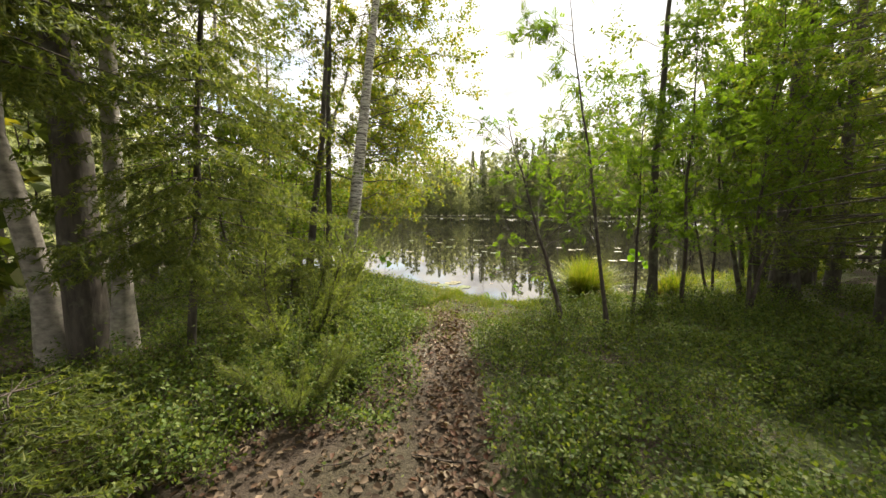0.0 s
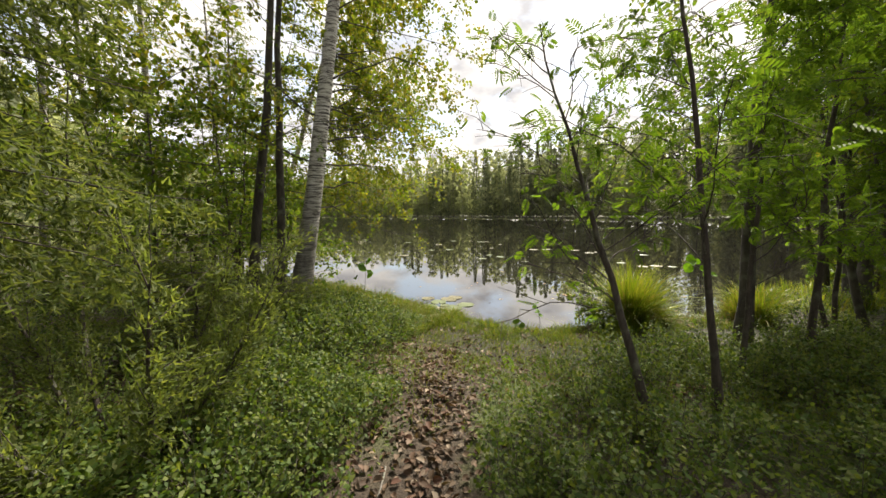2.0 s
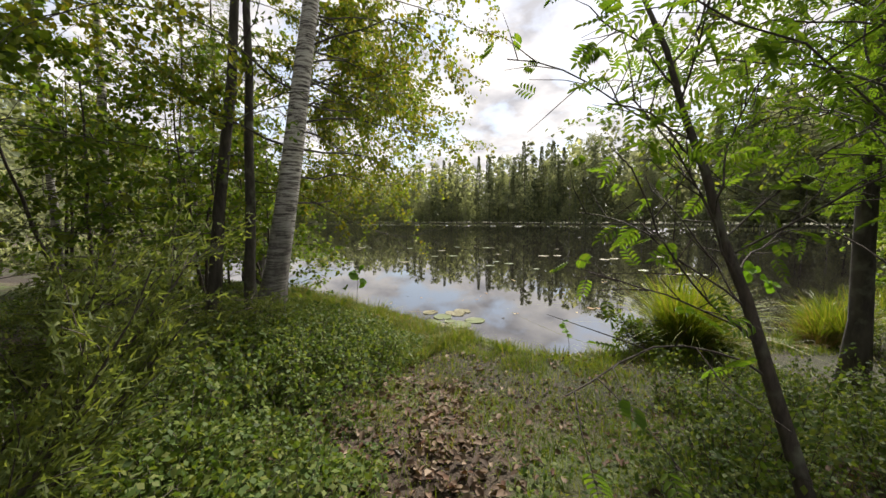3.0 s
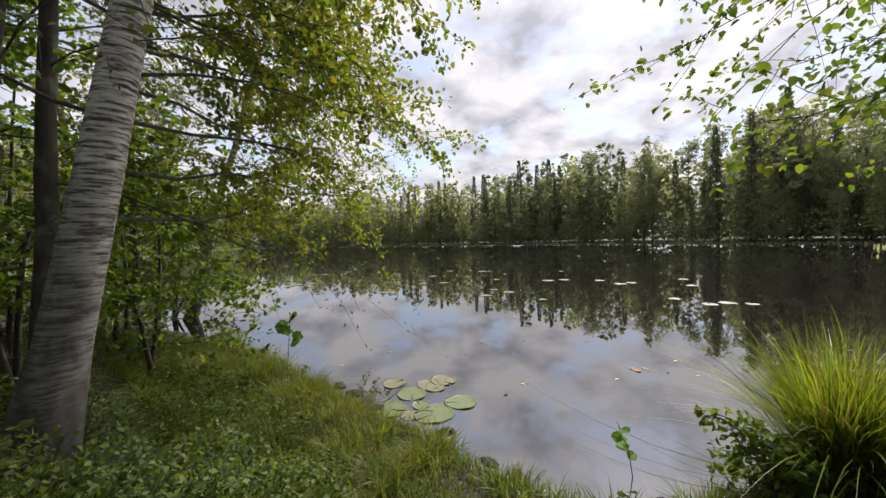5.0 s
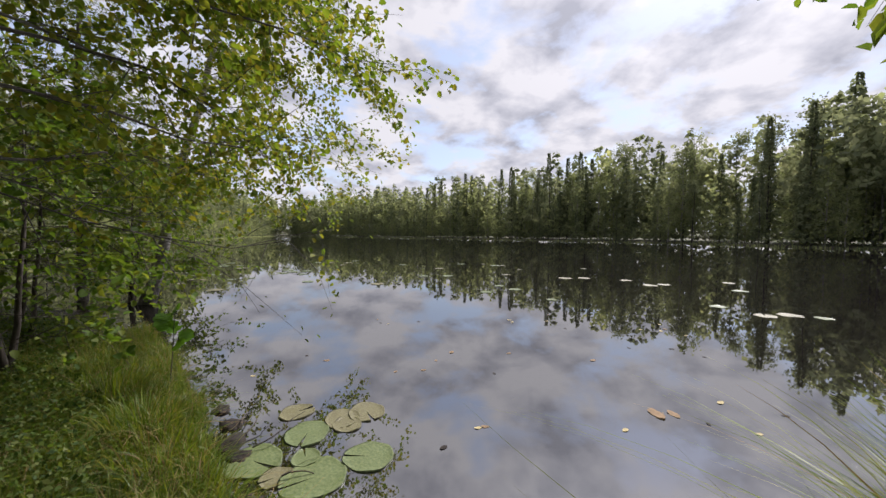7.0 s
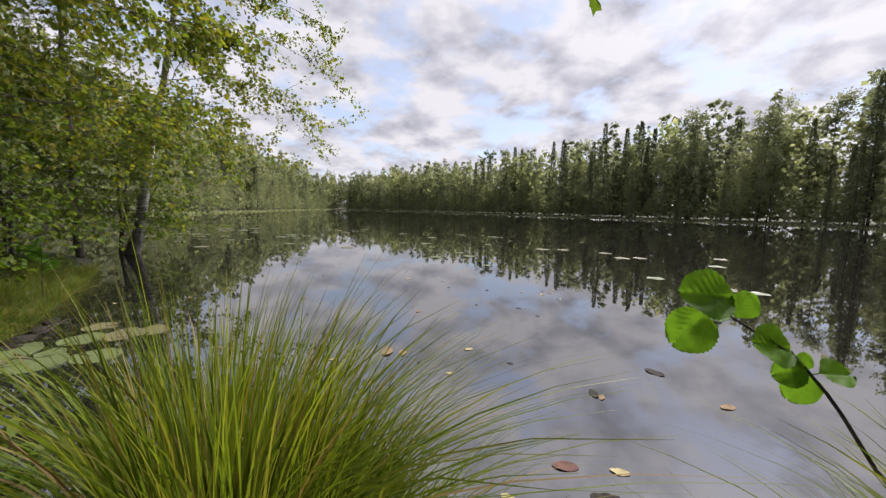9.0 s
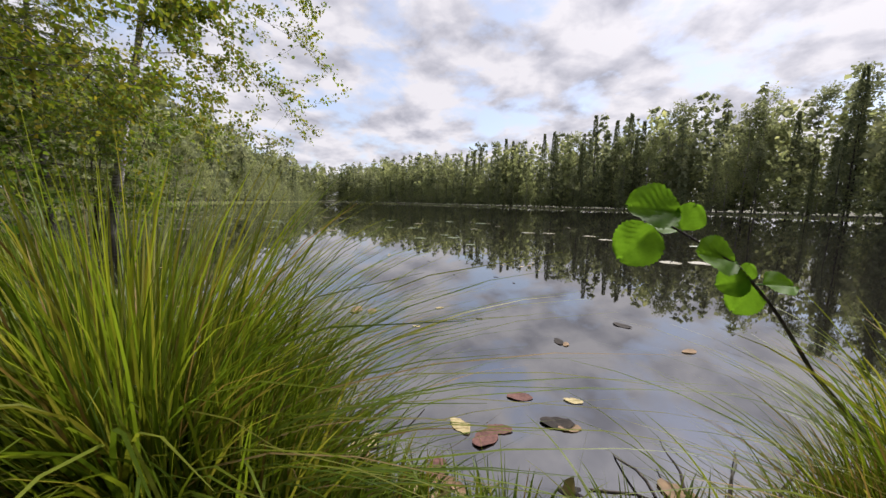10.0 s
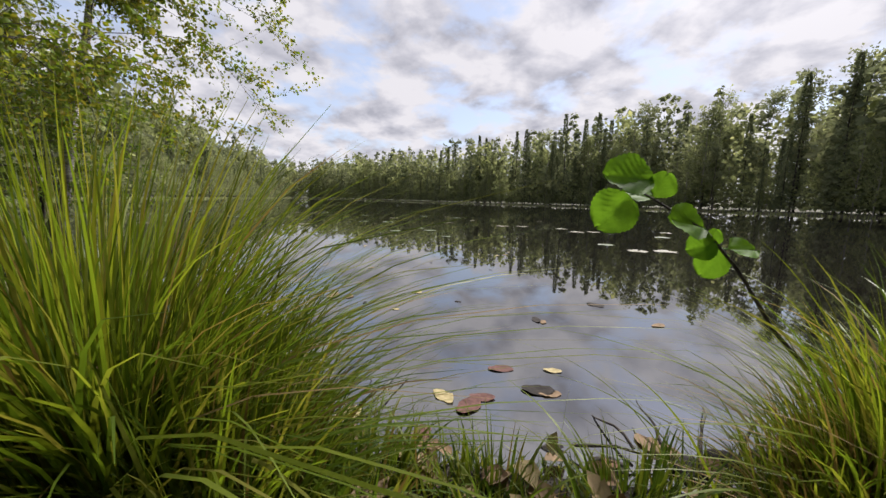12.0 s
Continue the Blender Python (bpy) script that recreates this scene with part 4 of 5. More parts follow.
iA = int(np.argmin(np.abs(LAKE[:, 0] - 6.2) + np.abs(LAKE[:, 1] - 9.4)))
iB = int(np.argmin(np.abs(LAKE[:, 0] - 0.4) + np.abs(LAKE[:, 1] - 8.3)))
iC = int(np.argmin(np.abs(LAKE[:, 0] + 3.7) + np.abs(LAKE[:, 1] - 11.7)))
grass_stuff("lawn_grass", "short trodden grass between the path and the lake", 1, 34000, lawn_places, 0.05, 0.15, 0.006, GRASS, parts=2)
grass_stuff("shore_grass", "longer grass along the near water's edge", 2, 9500, shore_places(iA, iB + 1, 0.7), 0.06, 0.2, 0.006, GRASS)
grass_stuff("bank_grass", "lush yellow-green grass along the bank", 3, 34000, shore_places(iB, iC + 1, 1.5), 0.08, 0.34, 0.006, GRASS, 0.55, 3)
grass_stuff("dry_bank_grass", "dry straw stalks standing in the bank grass", 6, 3600, shore_places(iB, iC + 1, 1.3), 0.12, 0.36, 0.004, STRAW, 0.7, 3)
grass_stuff("sedge_fringe", "tall sedge along the water's edge under the alders", 7, 5000, shore_places(iA - 2, iA + 1, 1.6), 0.2, 0.6, 0.012, SEDGE, 0.4, 3)
grass_stuff("wood_grass", "thin grass among the bilberries", 4, 2600, box_places(0.55, 4.5, 1.2, 6.5), 0.08, 0.25, 0.004, GRASS)


def tussock(at, n, height, spread_by, mat, seed, label, side=(0, 0), width=0.009):
    rng = np.random.default_rng(seed)
    r = spread_by * 0.35 * np.sqrt(rng.random(n))
    az = rng.random(n) * 6.283
    base = np.stack([np.cos(az) * r, np.sin(az) * r, np.full(n, -0.04)], -1)
    k = (np.abs(rng.normal(size=n)) * 0.28 + 0.04) * np.where(rng.random(n) < 0.2, 1.7, 1.0)
    out = np.stack([np.cos(az) + side[0], np.sin(az) + side[1], np.zeros(n)], -1)
    way = unit(out * k[:, None] * 0.6 + [0, 0, 1] + rng.normal(size=(n, 3)) * 0.07)
    bend = out * k[:, None] * 0.8 + [0, 0, 1] * (-0.35 * k[:, None])
    root = thing("grass_tussock", at, label, "grass tussock", "grass tussocks on the shore")
    size, wide = height * (0.45 + 0.65 * rng.random(n)), width * (0.6 + 0.7 * rng.random(n))
    single = 12 if n > 150 else 5
    dry = rng.random(n) < 0.05
    dry[:single] = False
    green = ~dry
    green[:single] = False
    for name, pick, m in (("blade_tuft", green, mat), ("dry_tuft", dry, STRAW)):
        if pick.any():
            s = Soup()
            blades(s, base[pick], way[pick], bend[pick], size[pick], wide[pick], rng, 6)
            tagged(part(name, s.mesh(name, m), root), kind="stuff")
    for i in range(single):
        s = Soup()
        one = slice(i, i + 1)
        blades(s, base[one], way[one], bend[one] * 1.5, size[one] * 1.25, wide[one] * 1.1, rng, 9)
        part("blade", s.mesh("blade", mat), root)


TALL, LOWT = "tall arching yellow-green sedge tussock at the shore", "low green sedge tussock at the water's edge"
DRY = "dry straw-coloured sedge tussock"
for k, (x, y, n, h, sp, mat, lab) in enumerate((
        (3.22, 7.8, 700, 1.28, 0.45, SEDGE, TALL), (3.4, 7.84, 420, 0.85, 0.5, SEDGE, TALL), (3.04, 7.88, 700, 1.45, 0.5, SEDGE, TALL), (3.3, 7.95, 380, 0.85, 0.45, GRASS, TALL), (3.16, 7.8, 420, 1.1, 0.4, GRASS, TALL),
        (3.08, 7.8, 560, 1.4, 0.4, SEDGE, TALL), (3.5, 7.8, 300, 0.5, 0.4, GRASS, LOWT), (3.48, 8.0, 220, 0.45, 0.4, GRASS, LOWT), (3.3, 8.1, 260, 0.6, 0.4, GRASS, LOWT),
        (-0.75, 8.85, 300, 0.36, 0.6, SEDGE, LOWT), (-0.25, 8.5, 260, 0.32, 0.6, SEDGE, LOWT), (0.28, 8.2, 220, 0.3, 0.6, SEDGE, LOWT), (0.85, 7.75, 140, 0.26, 0.5, GRASS, LOWT), (1.4, 7.5, 120, 0.24, 0.5, GRASS, LOWT), (2.0, 7.55, 120, 0.26, 0.5, GRASS, LOWT),
        (-1.2, 9.2, 260, 0.5, 0.6, GRASS, LOWT), (-1.9, 9.6, 260, 0.5, 0.6, SEDGE, LOWT), (-0.9, 8.2, 240, 0.34, 0.6, GRASS, LOWT),
        (4.95, 8.1, 260, 0.42, 0.4, SEDGE, TALL), (5.1, 8.08, 420, 0.66, 0.45, SEDGE, TALL), (5.28, 8.16, 420, 0.85, 0.5, SEDGE, TALL), (4.98, 8.0, 260, 0.36, 0.5, STRAW, DRY), (5.14, 8.2, 260, 0.46, 0.5, STRAW, DRY),
        (5.45, 8.25, 380, 1.0, 0.5, GRASS, TALL), (5.3, 7.92, 340, 0.9, 0.45, SEDGE, TALL), (3.72, 7.95, 150, 0.34, 0.4, GRASS, LOWT), (4.1, 7.98, 120, 0.27, 0.4, GRASS, LOWT), (4.45, 7.98, 150, 0.33, 0.4, GRASS, LOWT), (3.6, 7.78, 180, 0.42, 0.4, GRASS, LOWT))):
    tussock((x, y, max(0.0, float(land(x, y)))), n, h, sp, mat, 300 + k, lab, (0.12, 0.12) if h > 0.75 and x < 3.6 else (0, 0), 0.013 if mat is GRASS and x > 2.8 else 0.009)


def long_blades():
    """Single long blades that bow over the water from the shore."""
    rng = np.random.default_rng(52)
    for k, (x, y, ln, az, bow) in enumerate(((3.5, 7.95, 0.85, 0.5, 1.0), (3.45, 8.0, 0.95, 0.9, 1.1), (3.4, 8.05, 1.0, 0.7, 0.9), (3.42, 8.0, 1.15, 1.1, 0.5), (3.36, 8.0, 1.2, 1.2, 0.45), (3.95, 7.9, 0.5, 2.4, 0.9),
                                             (4.0, 7.88, 0.42, 0.2, 1.1), (4.25, 8.0, 0.5, 1.2, 0.4), (3.9, 7.95, 0.4, 1.9, 0.5), (4.62, 8.1, 0.75, 2.6, 1.0), (4.66, 8.1, 0.65, 2.9, 0.9), (4.7, 8.05, 0.6, 2.3, 0.7), (4.95, 7.95, 1.1, 1.6, 0.2), (5.05, 7.95, 1.15, 2.0, 0.3))):
        s = Soup()
        d = np.array([[math.cos(az), math.sin(az), 0.0]])
        blades(s, np.array([[0.0, 0.0, -0.02]]), unit(d * 0.3 + [0, 0, 1.0]), d * 0.5 * bow + [0, 0, -0.28 * bow], ln, 0.008, rng, 12)
        ob = new("long_grass", s.mesh("long_grass", (GRASS, SEDGE, STRAW)[k % 3 if k % 6 == 2 else k % 2]))
        ob.location = (x, y, max(0.0, float(land(x, y))))
        tagged(ob, "single long green blade bowing over the water", "grass", "long grass on the shore")


long_blades()


# ---- fallen leaves and twigs ----
def litter():
    rng = np.random.default_rng(31)
    s = Soup()
    n = 8600
    x = np.where(rng.random(n) < 0.32, rng.normal(size=n) * 0.2 + 0.08, rng.uniform(-3.6, -0.3, n))
    y = np.where(np.abs(x) < 0.9, rng.uniform(0.8, 6.8, n), rng.uniform(1.2, 5.5, n))
    extra = rng.random(n) < 0.12
    x[extra], y[extra] = rng.uniform(-1.2, 2.4, extra.sum()), rng.uniform(5.0, 7.6, extra.sum())
    p = np.stack([x, y, land(x, y) + 0.012 + 0.02 * rng.random(n)], -1)
    leaves(s, p, rng.normal(size=(n, 3)) * [1, 1, 0.25], unit(rng.normal(size=(n, 3)) * 0.35 + [0, 0, 1]), 0.032 + 0.04 * rng.random(n) ** 1.5, 0.7, 0.18)
    tagged(new("leaf_litter", s.mesh("leaf_litter", LITTER)), "brown and buff fallen leaves strewn on the path", "fallen leaves", kind="stuff")
    s = Soup()
    n = 110
    x, y = rng.uniform(3.3, 4.9, n), 7.75 + 0.42 * rng.random(n)
    p = np.stack([x, y, land(x, y) + 0.012 + 0.02 * rng.random(n)], -1)
    leaves(s, p, rng.normal(size=(n, 3)) * [1, 1, 0.2], unit(rng.normal(size=(n, 3)) * 0.3 + [0, 0, 1]), 0.06 + 0.05 * rng.random(n), 0.7, 0.12)
    tagged(new("shore_litter", s.mesh("shore_litter", FLOAT_LEAF)), "buff and brown leaves washed up along the shore", "fallen leaves", kind="stuff")
    for k in range(26):
        if k < 10:
            x, y = rng.normal() * 0.4, rng.uniform(1.8, 5.5)
        elif k < 20:
            x, y = rng.uniform(-3.2, -0.5), rng.uniform(2.0, 5.0)
        else:
            x, y = rng.uniform(0.9, 3.4), rng.uniform(2.4, 5.6)
        s = Soup()
        ln = 0.2 + 0.7 * rng.random() * (1 if k >= 10 else 0.5)
        az = rng.random() * 6.283
        lift = 0.0 if k < 10 else 0.25 * rng.random()
        tube(s, curve_points((0, 0, 0.008), (math.cos(az), math.sin(az), lift), ln, 7, rng, 0.05, 0.12), np.linspace(0.008, 0.003, 7), 5)
        ob = new("fallen_twig", s.mesh("fallen_twig", GREY_BARK if k % 3 == 0 else TWIG_BARK))
        ob.location = on_land(x, y)
        tagged(ob, "crooked dry twig lying on the forest floor", "twig", "fallen twigs")


litter()


def floor_plants():
    """Moss sprigs and seedling leaves that cover the floor off the path."""
    rng = np.random.default_rng(33)
    n = 64000
    x, y = rng.uniform(-5, 9.5, n), 0.6 + 8.0 * rng.random(n) ** 1.15
    keep = (np.abs(x - 0.08) > 0.15 + 0.15 * rng.random(n)) & (np.sin(x * 2.3 + np.sin(y * 1.7) * 2) * np.sin(y * 2.1 + x) > -0.75 + 0.4 * (x < -0.5))
    keep &= (shore_distance(x, y) > 1.1) & ~((x < 0.35) & (x > -3.0) & (y < 4.4) & (rng.random(n) < 0.88))
    x, y = x[keep], y[keep]
    n = len(x)
    p = np.stack([x, y, land(x, y) + 0.005 + 0.09 * rng.random(n) ** 2], -1)
    s = Soup()
    scales(s, p, rng.normal(size=(n, 3)) * [1, 1, 0.5] + [0, 0, 0.3], unit(rng.normal(size=(n, 3)) * 0.6 + [0, 0, 1]), 0.02 + 0.028 * rng.random(n), 0.5)
    tagged(new("floor_plants", s.mesh("floor_plants", BILBERRY_LEAF)), "moss and small seedling leaves on the forest floor", "moss", kind="stuff")


def cushions(name, label, seed, n, x0, x1, y0, y1, keep_off, low, tall):
    """Low shrubs and moss in swelling cushions over a stretch of the floor."""
    rng = np.random.default_rng(seed)
    x, y = rng.uniform(x0, x1, n), rng.uniform(y0, y1, n)
    d = shore_distance(x, y)
    swell = np.clip(np.sin(x * 2.1 + 1.7 * np.sin(y * 1.3)) * np.sin(y * 2.4 + x * 0.7) * 0.6 + 0.45 + 0.25 * np.sin(x * 7 + 2 * y) * np.sin(y * 8), 0, 1)
    keep = (d > 0.25) & ~keep_off(x, y) & (rng.random(n) < 0.25 + swell)
    x, y, d, swell = x[keep], y[keep], d[keep], low + (tall - low) * swell[keep]
    m = len(x)
    p = np.stack([x, y, land(x, y) + swell * np.clip(d / 1.4, 0.15, 1) * rng.random(m) ** 0.6], -1)
    s = Soup()
    scales(s, p, rng.normal(size=(m, 3)) * [1, 1, 0.5] + [0, 0, 0.4], unit(rng.normal(size=(m, 3)) * 0.6 + [0, 0, 1]), 0.02 + 0.026 * rng.random(m), 0.6)
    tagged(new(name, s.mesh(name, BILBERRY_LEAF)), label, "undergrowth", kind="stuff")


floor_plants()
cushions("bank_shrubs", "cushions of low green shrubs and moss on the bank", 34, 110000, -7.5, -0.2, 5.6, 12.2, lambda x, y: ((x > -1.0) & (y < 7.0)) | (np.hypot(x + 2.12, y - 7.5) < 0.25), 0.08, 0.44)
cushions("path_shrubs", "low shrubs crowding the edge of the path", 36, 32000, -2.6, -0.15, 2.7, 5.4, lambda x, y: x > -0.3 + 0.1 * np.sin(y * 4), 0.05, 0.36)
cushions("wood_shrubs", "bilberry and moss under the trees of the wood", 37, 36000, -10.0, -2.6, 2.0, 5.8, lambda x, y: x > 0, 0.05, 0.3)
cushions("bilberry_carpet", "thick carpet of bilberry leaves beside the path", 35, 80000, 0.5, 5.6, 1.2, 6.2, lambda x, y: (x < 0.55 + 0.12 * np.sin(y * 3)) | ((y > 4.9) & (x < 2.4 - (6.6 - y) * 0.6)), 0.05, 0.34)


# ---- on the water ----
def pad_mesh(seed, name, mat):
    """A round floating leaf with a notch, a slightly turned-up wavy rim and some thickness."""
    rng = np.random.default_rng(seed)
    m = 30
    gap = 0.05 + 0.07 * rng.random()
    ang = np.linspace(gap, 6.283 - gap, m)
    ph = rng.random(3) * 6.283
    s = Soup()
    top = [np.array([[0, 0, 0.006]])]
    for f, z in ((0.35, 0.006), (0.7, 0.006), (0.96, 0.008), (1.0, 0.012)):
        r = f * (1 + 0.035 * np.sin(ang * 3 + ph[0]) + 0.02 * np.sin(ang * 7 + ph[1]))
        lift = z + 0.006 * f ** 4 * np.sin(ang * 4 + ph[2])
        top.append(np.stack([np.cos(ang) * r, np.sin(ang) * r * 0.92, lift], -1))
    r = 1.0
    top.append(np.stack([top[-1][:, 0] * 0.99, top[-1][:, 1] * 0.99, np.full(m, -0.004)], -1))
    v = np.concatenate(top)
    i = np.arange(m - 1)
    tri = np.stack([np.zeros(m - 1, int), 1 + i, 2 + i], -1)
    quads = np.concatenate([np.stack([1 + k * m + i, 1 + (k + 1) * m + i, 2 + (k + 1) * m + i, 2 + k * m + i], -1) for k in range(4)])
    s.add(v, [tri, quads])
    return s.mesh(name, mat)


def pads():
    rng = np.random.default_rng(41)
    meshes = [pad_mesh(k, "lily_pad", PAD_MAT if k < 4 else PAD_OLD) for k in range(6)]

    def put(x, y, r, k, label):
        ob = new("lily_pad", meshes[k])
        ob.matrix_basis = pose(x, y, 0.001, 0, 0, rng.random() * 360) @ Matrix.Diagonal((r, r, 0.6 + 0.4 * min(1, r), 1))
        tagged(ob, label, "lily pad", "lily pads")

    near = "round green water lily pad floating near the bank"
    for x, y, r, k in ((-0.18, 8.95, 0.19, 0), (0.02, 9.29, 0.17, 1), (-0.21, 9.58, 0.14, 4), (0.2, 9.52, 0.15, 4), (0.36, 9.64, 0.16, 5), (0.27, 9.44, 0.12, 4), (0.55, 9.07, 0.17, 2), (0.28, 8.84, 0.2, 3), (0.14, 9.02, 0.1, 0), (0.05, 8.82, 0.1, 5)):
        put(x, y, r, k, near)
    far = "pale lily pad lying out on the lake"
    for x, y, r in ((3.75, 18.9, 0.5), (4.40, 19.0, 0.45), (1.77, 16.3, 0.38), (1.00, 15.8, 0.34), (1.40, 16.9, 0.3), (5.80, 17.5, 0.45), (6.30, 17.7, 0.4), (5.70, 14.5, 0.35), (6.00, 13.7, 0.4), (6.50, 13.8, 0.42), (6.90, 13.6, 0.3),
                    (7.70, 16.7, 0.4), (8.50, 18.3, 0.4), (2.43, 14.9, 0.26)):
        put(x + 0.6, y, r * 0.46, int(rng.integers(6)), far)
    for k in range(58):
        x, y = rng.uniform(-12.5, -4.5), rng.uniform(15.0, 24.0)
        if k > 40:
            x, y = rng.uniform(-6, 7), rng.uniform(15, 27)
        if shore_distance(x, y) < -0.5:
            put(x, y, 0.1 + 0.16 * rng.random(), int(rng.integers(6)), far)


pads()


def floating_leaf(at, size, mat, label, seed, curl=0.06):
    """A fallen leaf with a serrated outline, curled on the water."""
    rng = np.random.default_rng(seed)
    m = 18
    ang = np.linspace(0, 6.283, m, endpoint=False)
    r = 0.42 + 0.16 * np.abs(np.cos(ang)) ** 5 + 0.035 * rng.normal(size=m)
    rim = np.stack([np.cos(ang) * r * 1.25, np.sin(ang) * r, 0.02 + curl * np.sin(ang + rng.random()) * np.cos(ang) + 0.1 * curl * rng.random(m)], -1)
    mid = rim * [0.5, 0.5, 0.4] + [0, 0, 0.008]
    v = np.concatenate([[[0, 0, 0.012]], mid, rim])
    i, j = np.arange(m), (np.arange(m) + 1) % m
    s = Soup()
    s.add(v * size, [np.stack([np.zeros(m, int), 1 + i, 1 + j], -1), np.stack([1 + i, 1 + m + i, 1 + m + j, 1 + j], -1)])
    ob = new("floating_leaf", s.mesh("floating_leaf", mat, False))
    ob.matrix_basis = pose(*at, 0, 0, rng.random() * 360)
    tagged(ob, label, "fallen leaf", "leaves on the water")


YL, RL, BL = "yellowish fallen leaf floating on the water", "reddish-brown curled leaf floating on the water", "dark curled leaf floating on the water"
for k, (x, y, sz, mat, lab) in enumerate(((3.89, 8.50, 0.10, YELLOW_LEAF, YL), (4.00, 8.45, 0.12, RED_LEAF, RL), (4.05, 8.52, 0.09, RED_LEAF, RL), (4.38, 8.82, 0.07, YELLOW_LEAF, YL), (4.29, 8.62, 0.12, PEAT, BL), (4.34, 8.60, 0.08, FLOAT_LEAF, YL),
                                         (2.76, 9.83, 0.14, FLOAT_LEAF, YL), (2.90, 9.84, 0.10, FLOAT_LEAF, YL), (4.91, 10.05, 0.12, PEAT, BL), (4.13, 8.79, 0.10, RED_LEAF, RL), (5.21, 9.63, 0.09, FLOAT_LEAF, YL), (4.39, 9.57, 0.09, PEAT, BL),
                                         (3.55, 8.30, 0.12, YELLOW_LEAF, YL), (3.58, 8.22, 0.11, FLOAT_LEAF, YL), (4.65, 8.32, 0.13, FLOAT_LEAF, YL), (3.85, 8.24, 0.10, RED_LEAF, RL))):
    floating_leaf((x, y, 0.002), sz * 0.85, mat, lab, 500 + k)
rng = np.random.default_rng(77)
for k in range(40):
    x, y = rng.uniform(-1.2, 4.5), rng.uniform(9.2, 13.5)
    if shore_distance(x, y) < -0.4:
        floating_leaf((x, y, 0.002), 0.03 + 0.03 * rng.random(), (PEAT, FLOAT_LEAF, YELLOW_LEAF)[k % 3], (BL, YL, YL)[k % 3], 600 + k)


def broad_leaf(s, at, way, normal, size):
    """A rounded alder leaf with a notched tip, a sunken midrib and side veins in relief."""
    way, normal = unit(np.array(way, float)), unit(np.array(normal, float))
    side = unit(np.cross(way, normal))
    up = np.cross(side, way)
    m, n, rows = 21, 15, []
    for i, a in enumerate(np.linspace(0, 1, m)):
        w = 0.5 * math.sin(math.pi * (0.06 + 0.9 * a) ** 0.85) ** 0.6 * (1 if a < 0.98 else 0.6)
        row = []
        for b in np.linspace(-1, 1, n):
            tipward = a - 0.06 * (abs(b) < 0.2) * (a > 0.9) + 0.10 * abs(b) * (1 - a)
            vein = max(0.0, math.sin((a - abs(b) * 0.3) * 44)) ** 3
            h = 0.10 * abs(b) - 0.12 * a * a - 0.03 * vein * min(1, abs(b) * 4) - 0.025 * (abs(b) < 0.05) + 0.03 * math.sin(a * 9 + b * 5) * abs(b)
            jag = 1 + (0.07 * (i % 2) if abs(b) > 0.99 else 0)
            row.append(np.array(at) + way * size * tipward + side * size * w * b * jag + up * size * h)
        rows.append(row)
    v = np.array(rows).reshape(-1, 3)
    i, j = np.meshgrid(np.arange(m - 1), np.arange(n - 1), indexing="ij")
    s.add(v, [np.stack([i * n + j, i * n + j + 1, (i + 1) * n + j + 1, (i + 1) * n + j], -1).reshape(-1, 4)])


def sprig(name, label, stem, leaf_list, radius=0.006):
    base = np.array(stem[0], float)
    root = thing(name, tuple(base), label, "alder")
    s = Soup()
    pts = np.array(stem, float) - base
    t = np.linspace(0, len(pts) - 1, 16)
    fine = np.stack([np.interp(t, np.arange(len(pts)), pts[:, m]) for m in range(3)], -1)
    tube(s, fine, np.linspace(radius, radius * 0.45, 16), 7)
    part("stem", s.mesh("stem", TWIG_BARK), root)
    for at, way, normal, size in leaf_list:
        s = Soup()
        a = np.array(at, float) - base
        k = int(np.argmin(np.linalg.norm(fine - a, axis=1)))
        tube(s, [fine[k], (fine[k] + a) / 2, a], [radius * 0.35] * 3, 4)
        broad_leaf(s, a, way, normal, size * 0.86)
        part("leaf", s.mesh("leaf", SPRIG_LEAF), root)


SPRIG_LEAF = leaf_material("sprig_leaf", [(0.055, 0.13, 0.012), (0.07, 0.155, 0.015), (0.085, 0.17, 0.018)], 0.5, 0.62, 22.0)


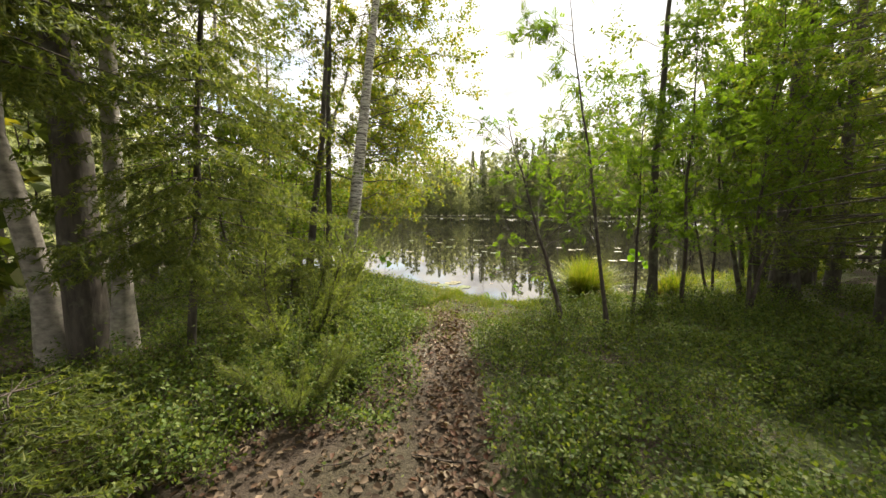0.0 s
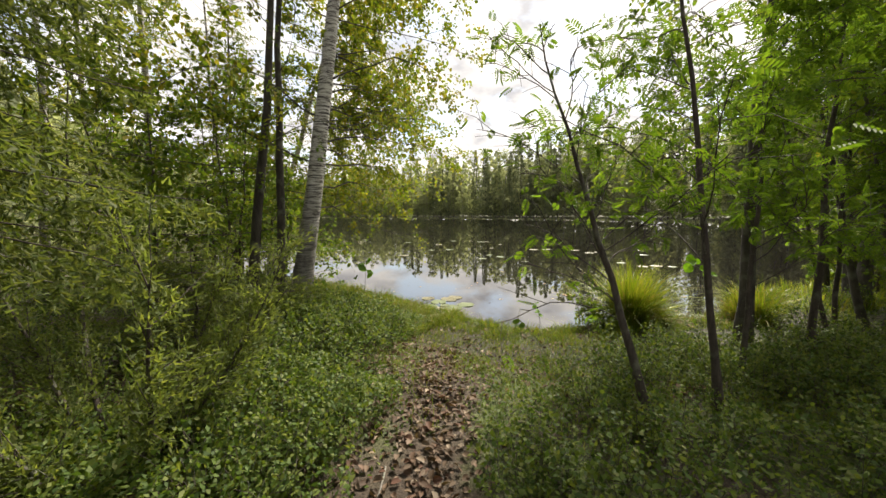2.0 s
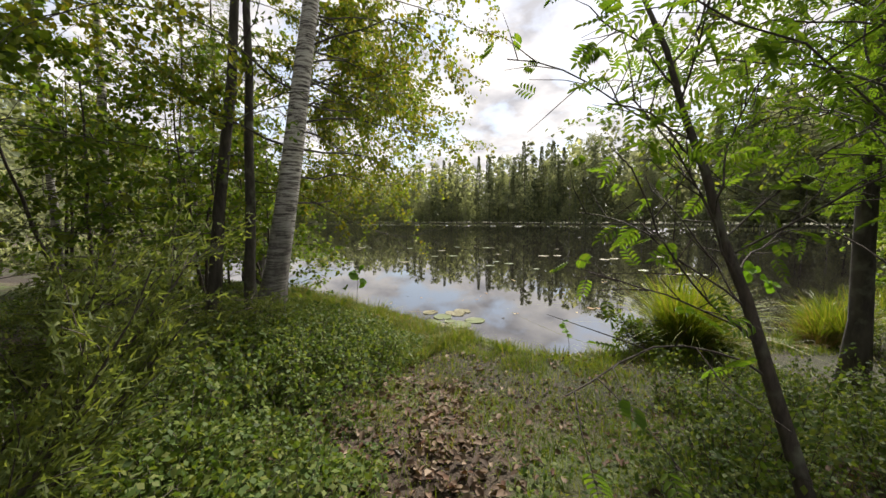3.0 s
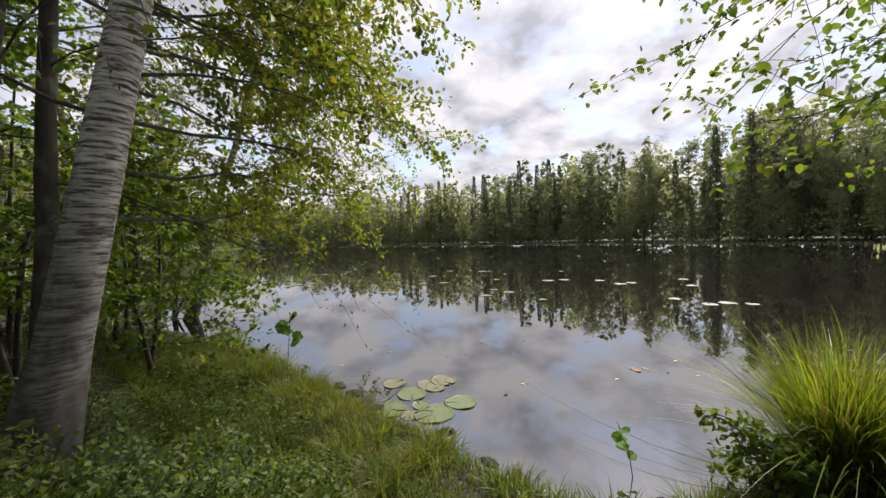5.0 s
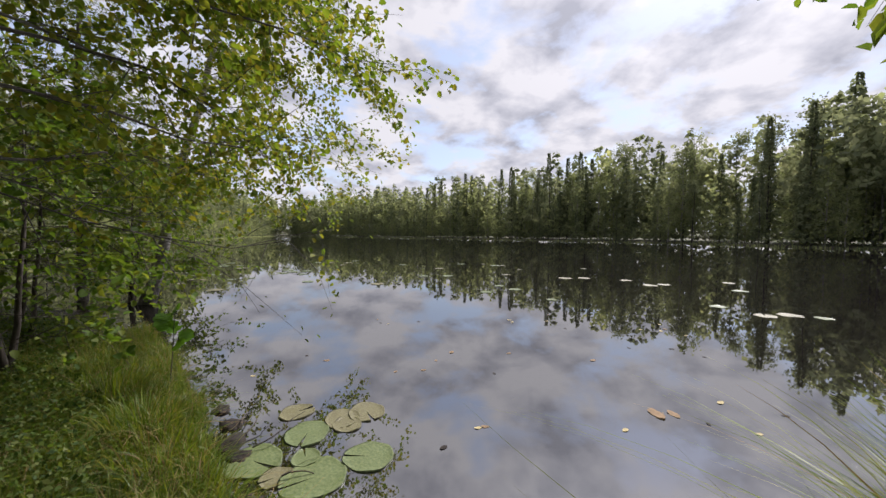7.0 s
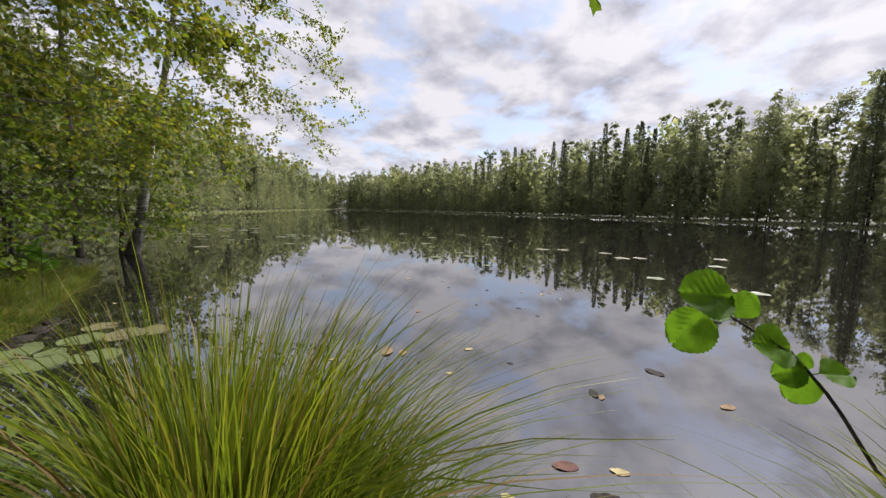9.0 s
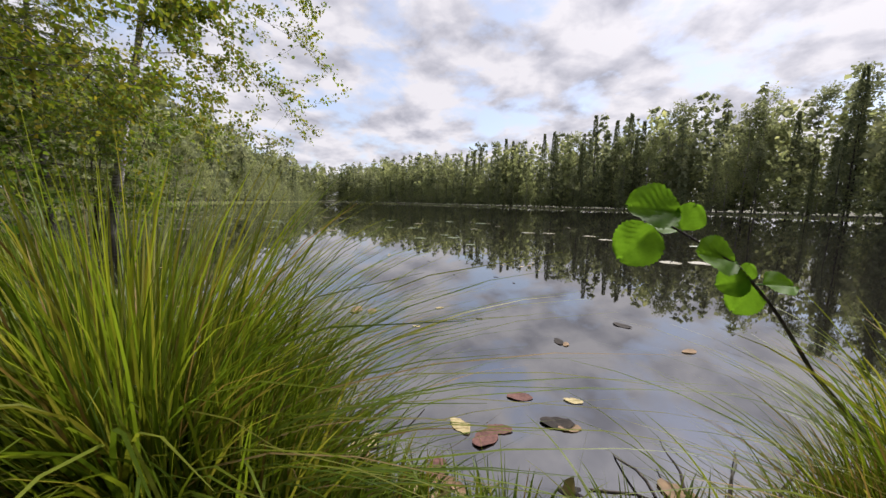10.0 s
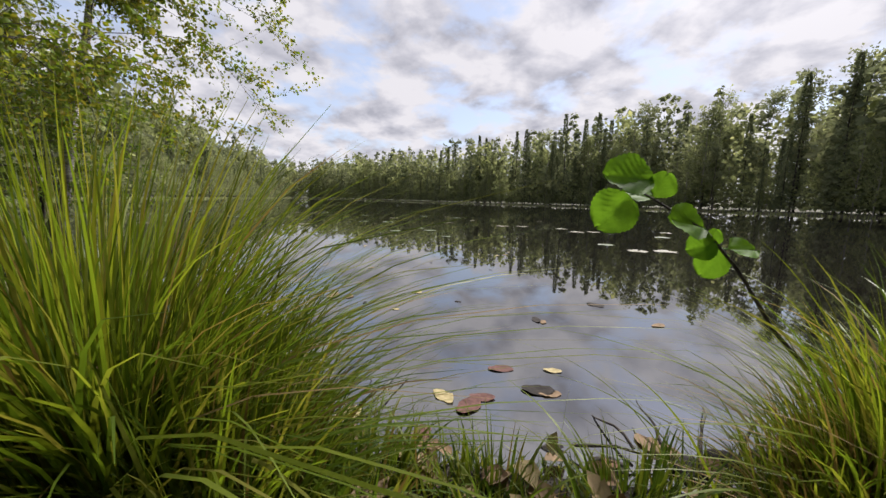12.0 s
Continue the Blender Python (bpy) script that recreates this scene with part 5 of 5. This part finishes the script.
def sprigs():
    face = (0.14, -0.95, 0.35)

    def flat(x, z, y=8.66):
        return (x, y, z)

    def spread_way(u, w, d=0.0):
        return (u * 0.98, u * 0.14 + d, w)

    sprig("alder_shoot", "leaning alder shoot with large rounded green leaves", [(5.32, 8.24, 0.0), (5.20, 8.5, 0.25), (5.13, 8.58, 0.36), (5.02, 8.63, 0.567), (4.90, 8.65, 0.714), (4.71, 8.66, 0.831), (4.65, 8.66, 0.865)],
          [(flat(4.69, 0.915), spread_way(-1, 0.16), (0.14, -0.8, 0.6), 0.235), (flat(4.60, 0.855, 8.65), spread_way(-0.7, -0.72, -0.1), face, 0.215), (flat(4.70, 0.845), spread_way(0.35, 0.8), face, 0.13),
           (flat(4.70, 0.84, 8.68), spread_way(-0.8, 0.3, 0.3), (0.3, -0.7, 0.8), 0.14), (flat(4.89, 0.735), spread_way(-0.9, 0.25, -0.2), (0.1, -0.75, 0.6), 0.19), (flat(5.00, 0.65, 8.68), spread_way(1, 0.05), (0.14, -0.6, 0.8), 0.135),
           (flat(4.96, 0.655), spread_way(-0.45, -0.85), face, 0.155), (flat(4.93, 0.68, 8.64), spread_way(-0.95, -0.3), face, 0.135), (flat(4.92, 0.665), spread_way(0.3, 0.9), face, 0.08)], 0.009)
    rng = np.random.default_rng(8)
    top = []
    for k in range(11):
        a = 6.283 * k / 11 + rng.normal() * 0.3
        z = 0.42 + 0.34 * k / 10
        top.append(((-1.58 + 0.03 * math.cos(a) + 0.02 * k / 10, 9.9 + 0.03 * math.sin(a), z), (math.cos(a), math.sin(a) * 0.7, 0.25), (0.3 * rng.normal(), -0.7, 0.8), 0.14 + 0.05 * rng.random()))
    sprig("alder_shoot", "upright alder seedling with round leaves on the bank", [(-1.62, 9.88, 0.0), (-1.6, 9.9, 0.3), (-1.56, 9.9, 0.78)], top, 0.006)

    low = []
    for k in range(6):
        a = 6.283 * k / 6 + rng.normal() * 0.3
        low.append(((1.67 - 0.012 * k, 7.9 + 0.02 * math.sin(a), 0.12 + 0.045 * k), (math.cos(a), math.sin(a), 0.3), (0.3 * rng.normal(), -0.6, 0.8), 0.075 + 0.03 * rng.random()))
    sprig("alder_shoot", "small alder shoot with round leaves at the water's edge", [(1.7, 7.88, -0.1), (1.67, 7.9, 0.18), (1.6, 7.92, 0.38)], low, 0.004)


sprigs()


# ---- wet peat and roots at the bank ----
def peat_lump(at, size, seed):
    rng = np.random.default_rng(seed)
    bm = bmesh.new()
    bmesh.ops.create_icosphere(bm, subdivisions=3, radius=1)
    for v in bm.verts:
        k = 1 + 0.45 * noise.noise(v.co * 2.3 + Vector((seed, 0, 0))) + 0.2 * noise.noise(v.co * 6 + Vector((0, seed, 0)))
        v.co = Vector((v.co.x * size * k * 1.3, v.co.y * size * k, v.co.z * size * 0.55 * k))
    me = bpy.data.meshes.new("peat_lump")
    bm.to_mesh(me)
    bm.free()
    me.materials.append(PEAT)
    for p in me.polygons:
        p.use_smooth = True
    ob = new("peat_lump", me)
    ob.matrix_basis = pose(*at, 0, 0, rng.random() * 360)
    tagged(ob, "dark wet lump of peat and roots at the waterline", "peat lump", "peat lumps at the bank")


for k, (x, y, r) in enumerate(((-0.45, 9.12, 0.13), (-0.62, 9.34, 0.12), (-0.3, 8.98, 0.1), (0.02, 8.62, 0.08), (-0.85, 9.55, 0.1), (0.4, 8.52, 0.09), (4.45, 8.2, 0.07), (4.7, 8.22, 0.08), (5.0, 8.3, 0.09), (3.45, 8.22, 0.07), (3.55, 8.27, 0.05), (4.3, 8.25, 0.05), (4.85, 8.3, 0.07), (0.72, 8.08, 0.08), (1.75, 7.66, 0.06))):
    peat_lump((x, y, -0.01), r * 0.7, 700 + k)


def roots():
    rng = np.random.default_rng(15)
    for k, (x, y) in enumerate(((-0.4, 9.2), (-0.5, 9.3), (-0.25, 9.05), (0.1, 8.8), (4.55, 8.26), (4.75, 8.26), (4.9, 8.3), (4.35, 8.24), (4.85, 8.25), (3.5, 8.25), (3.6, 8.24), (4.65, 8.3))):
        s = Soup()
        az = rng.uniform(-0.6, 2.2)
        tube(s, curve_points((0, 0, 0.03), (math.cos(az), math.sin(az), 0.25), 0.22 + 0.2 * rng.random(), 7, rng, 0.5, 0.2), np.linspace(0.006, 0.002, 7), 5)
        ob = new("root", s.mesh("root", TWIG_BARK))
        ob.location = (x, y, 0.0)
        tagged(ob, "thin dark root arching over the water", "root", "roots at the bank")


roots()
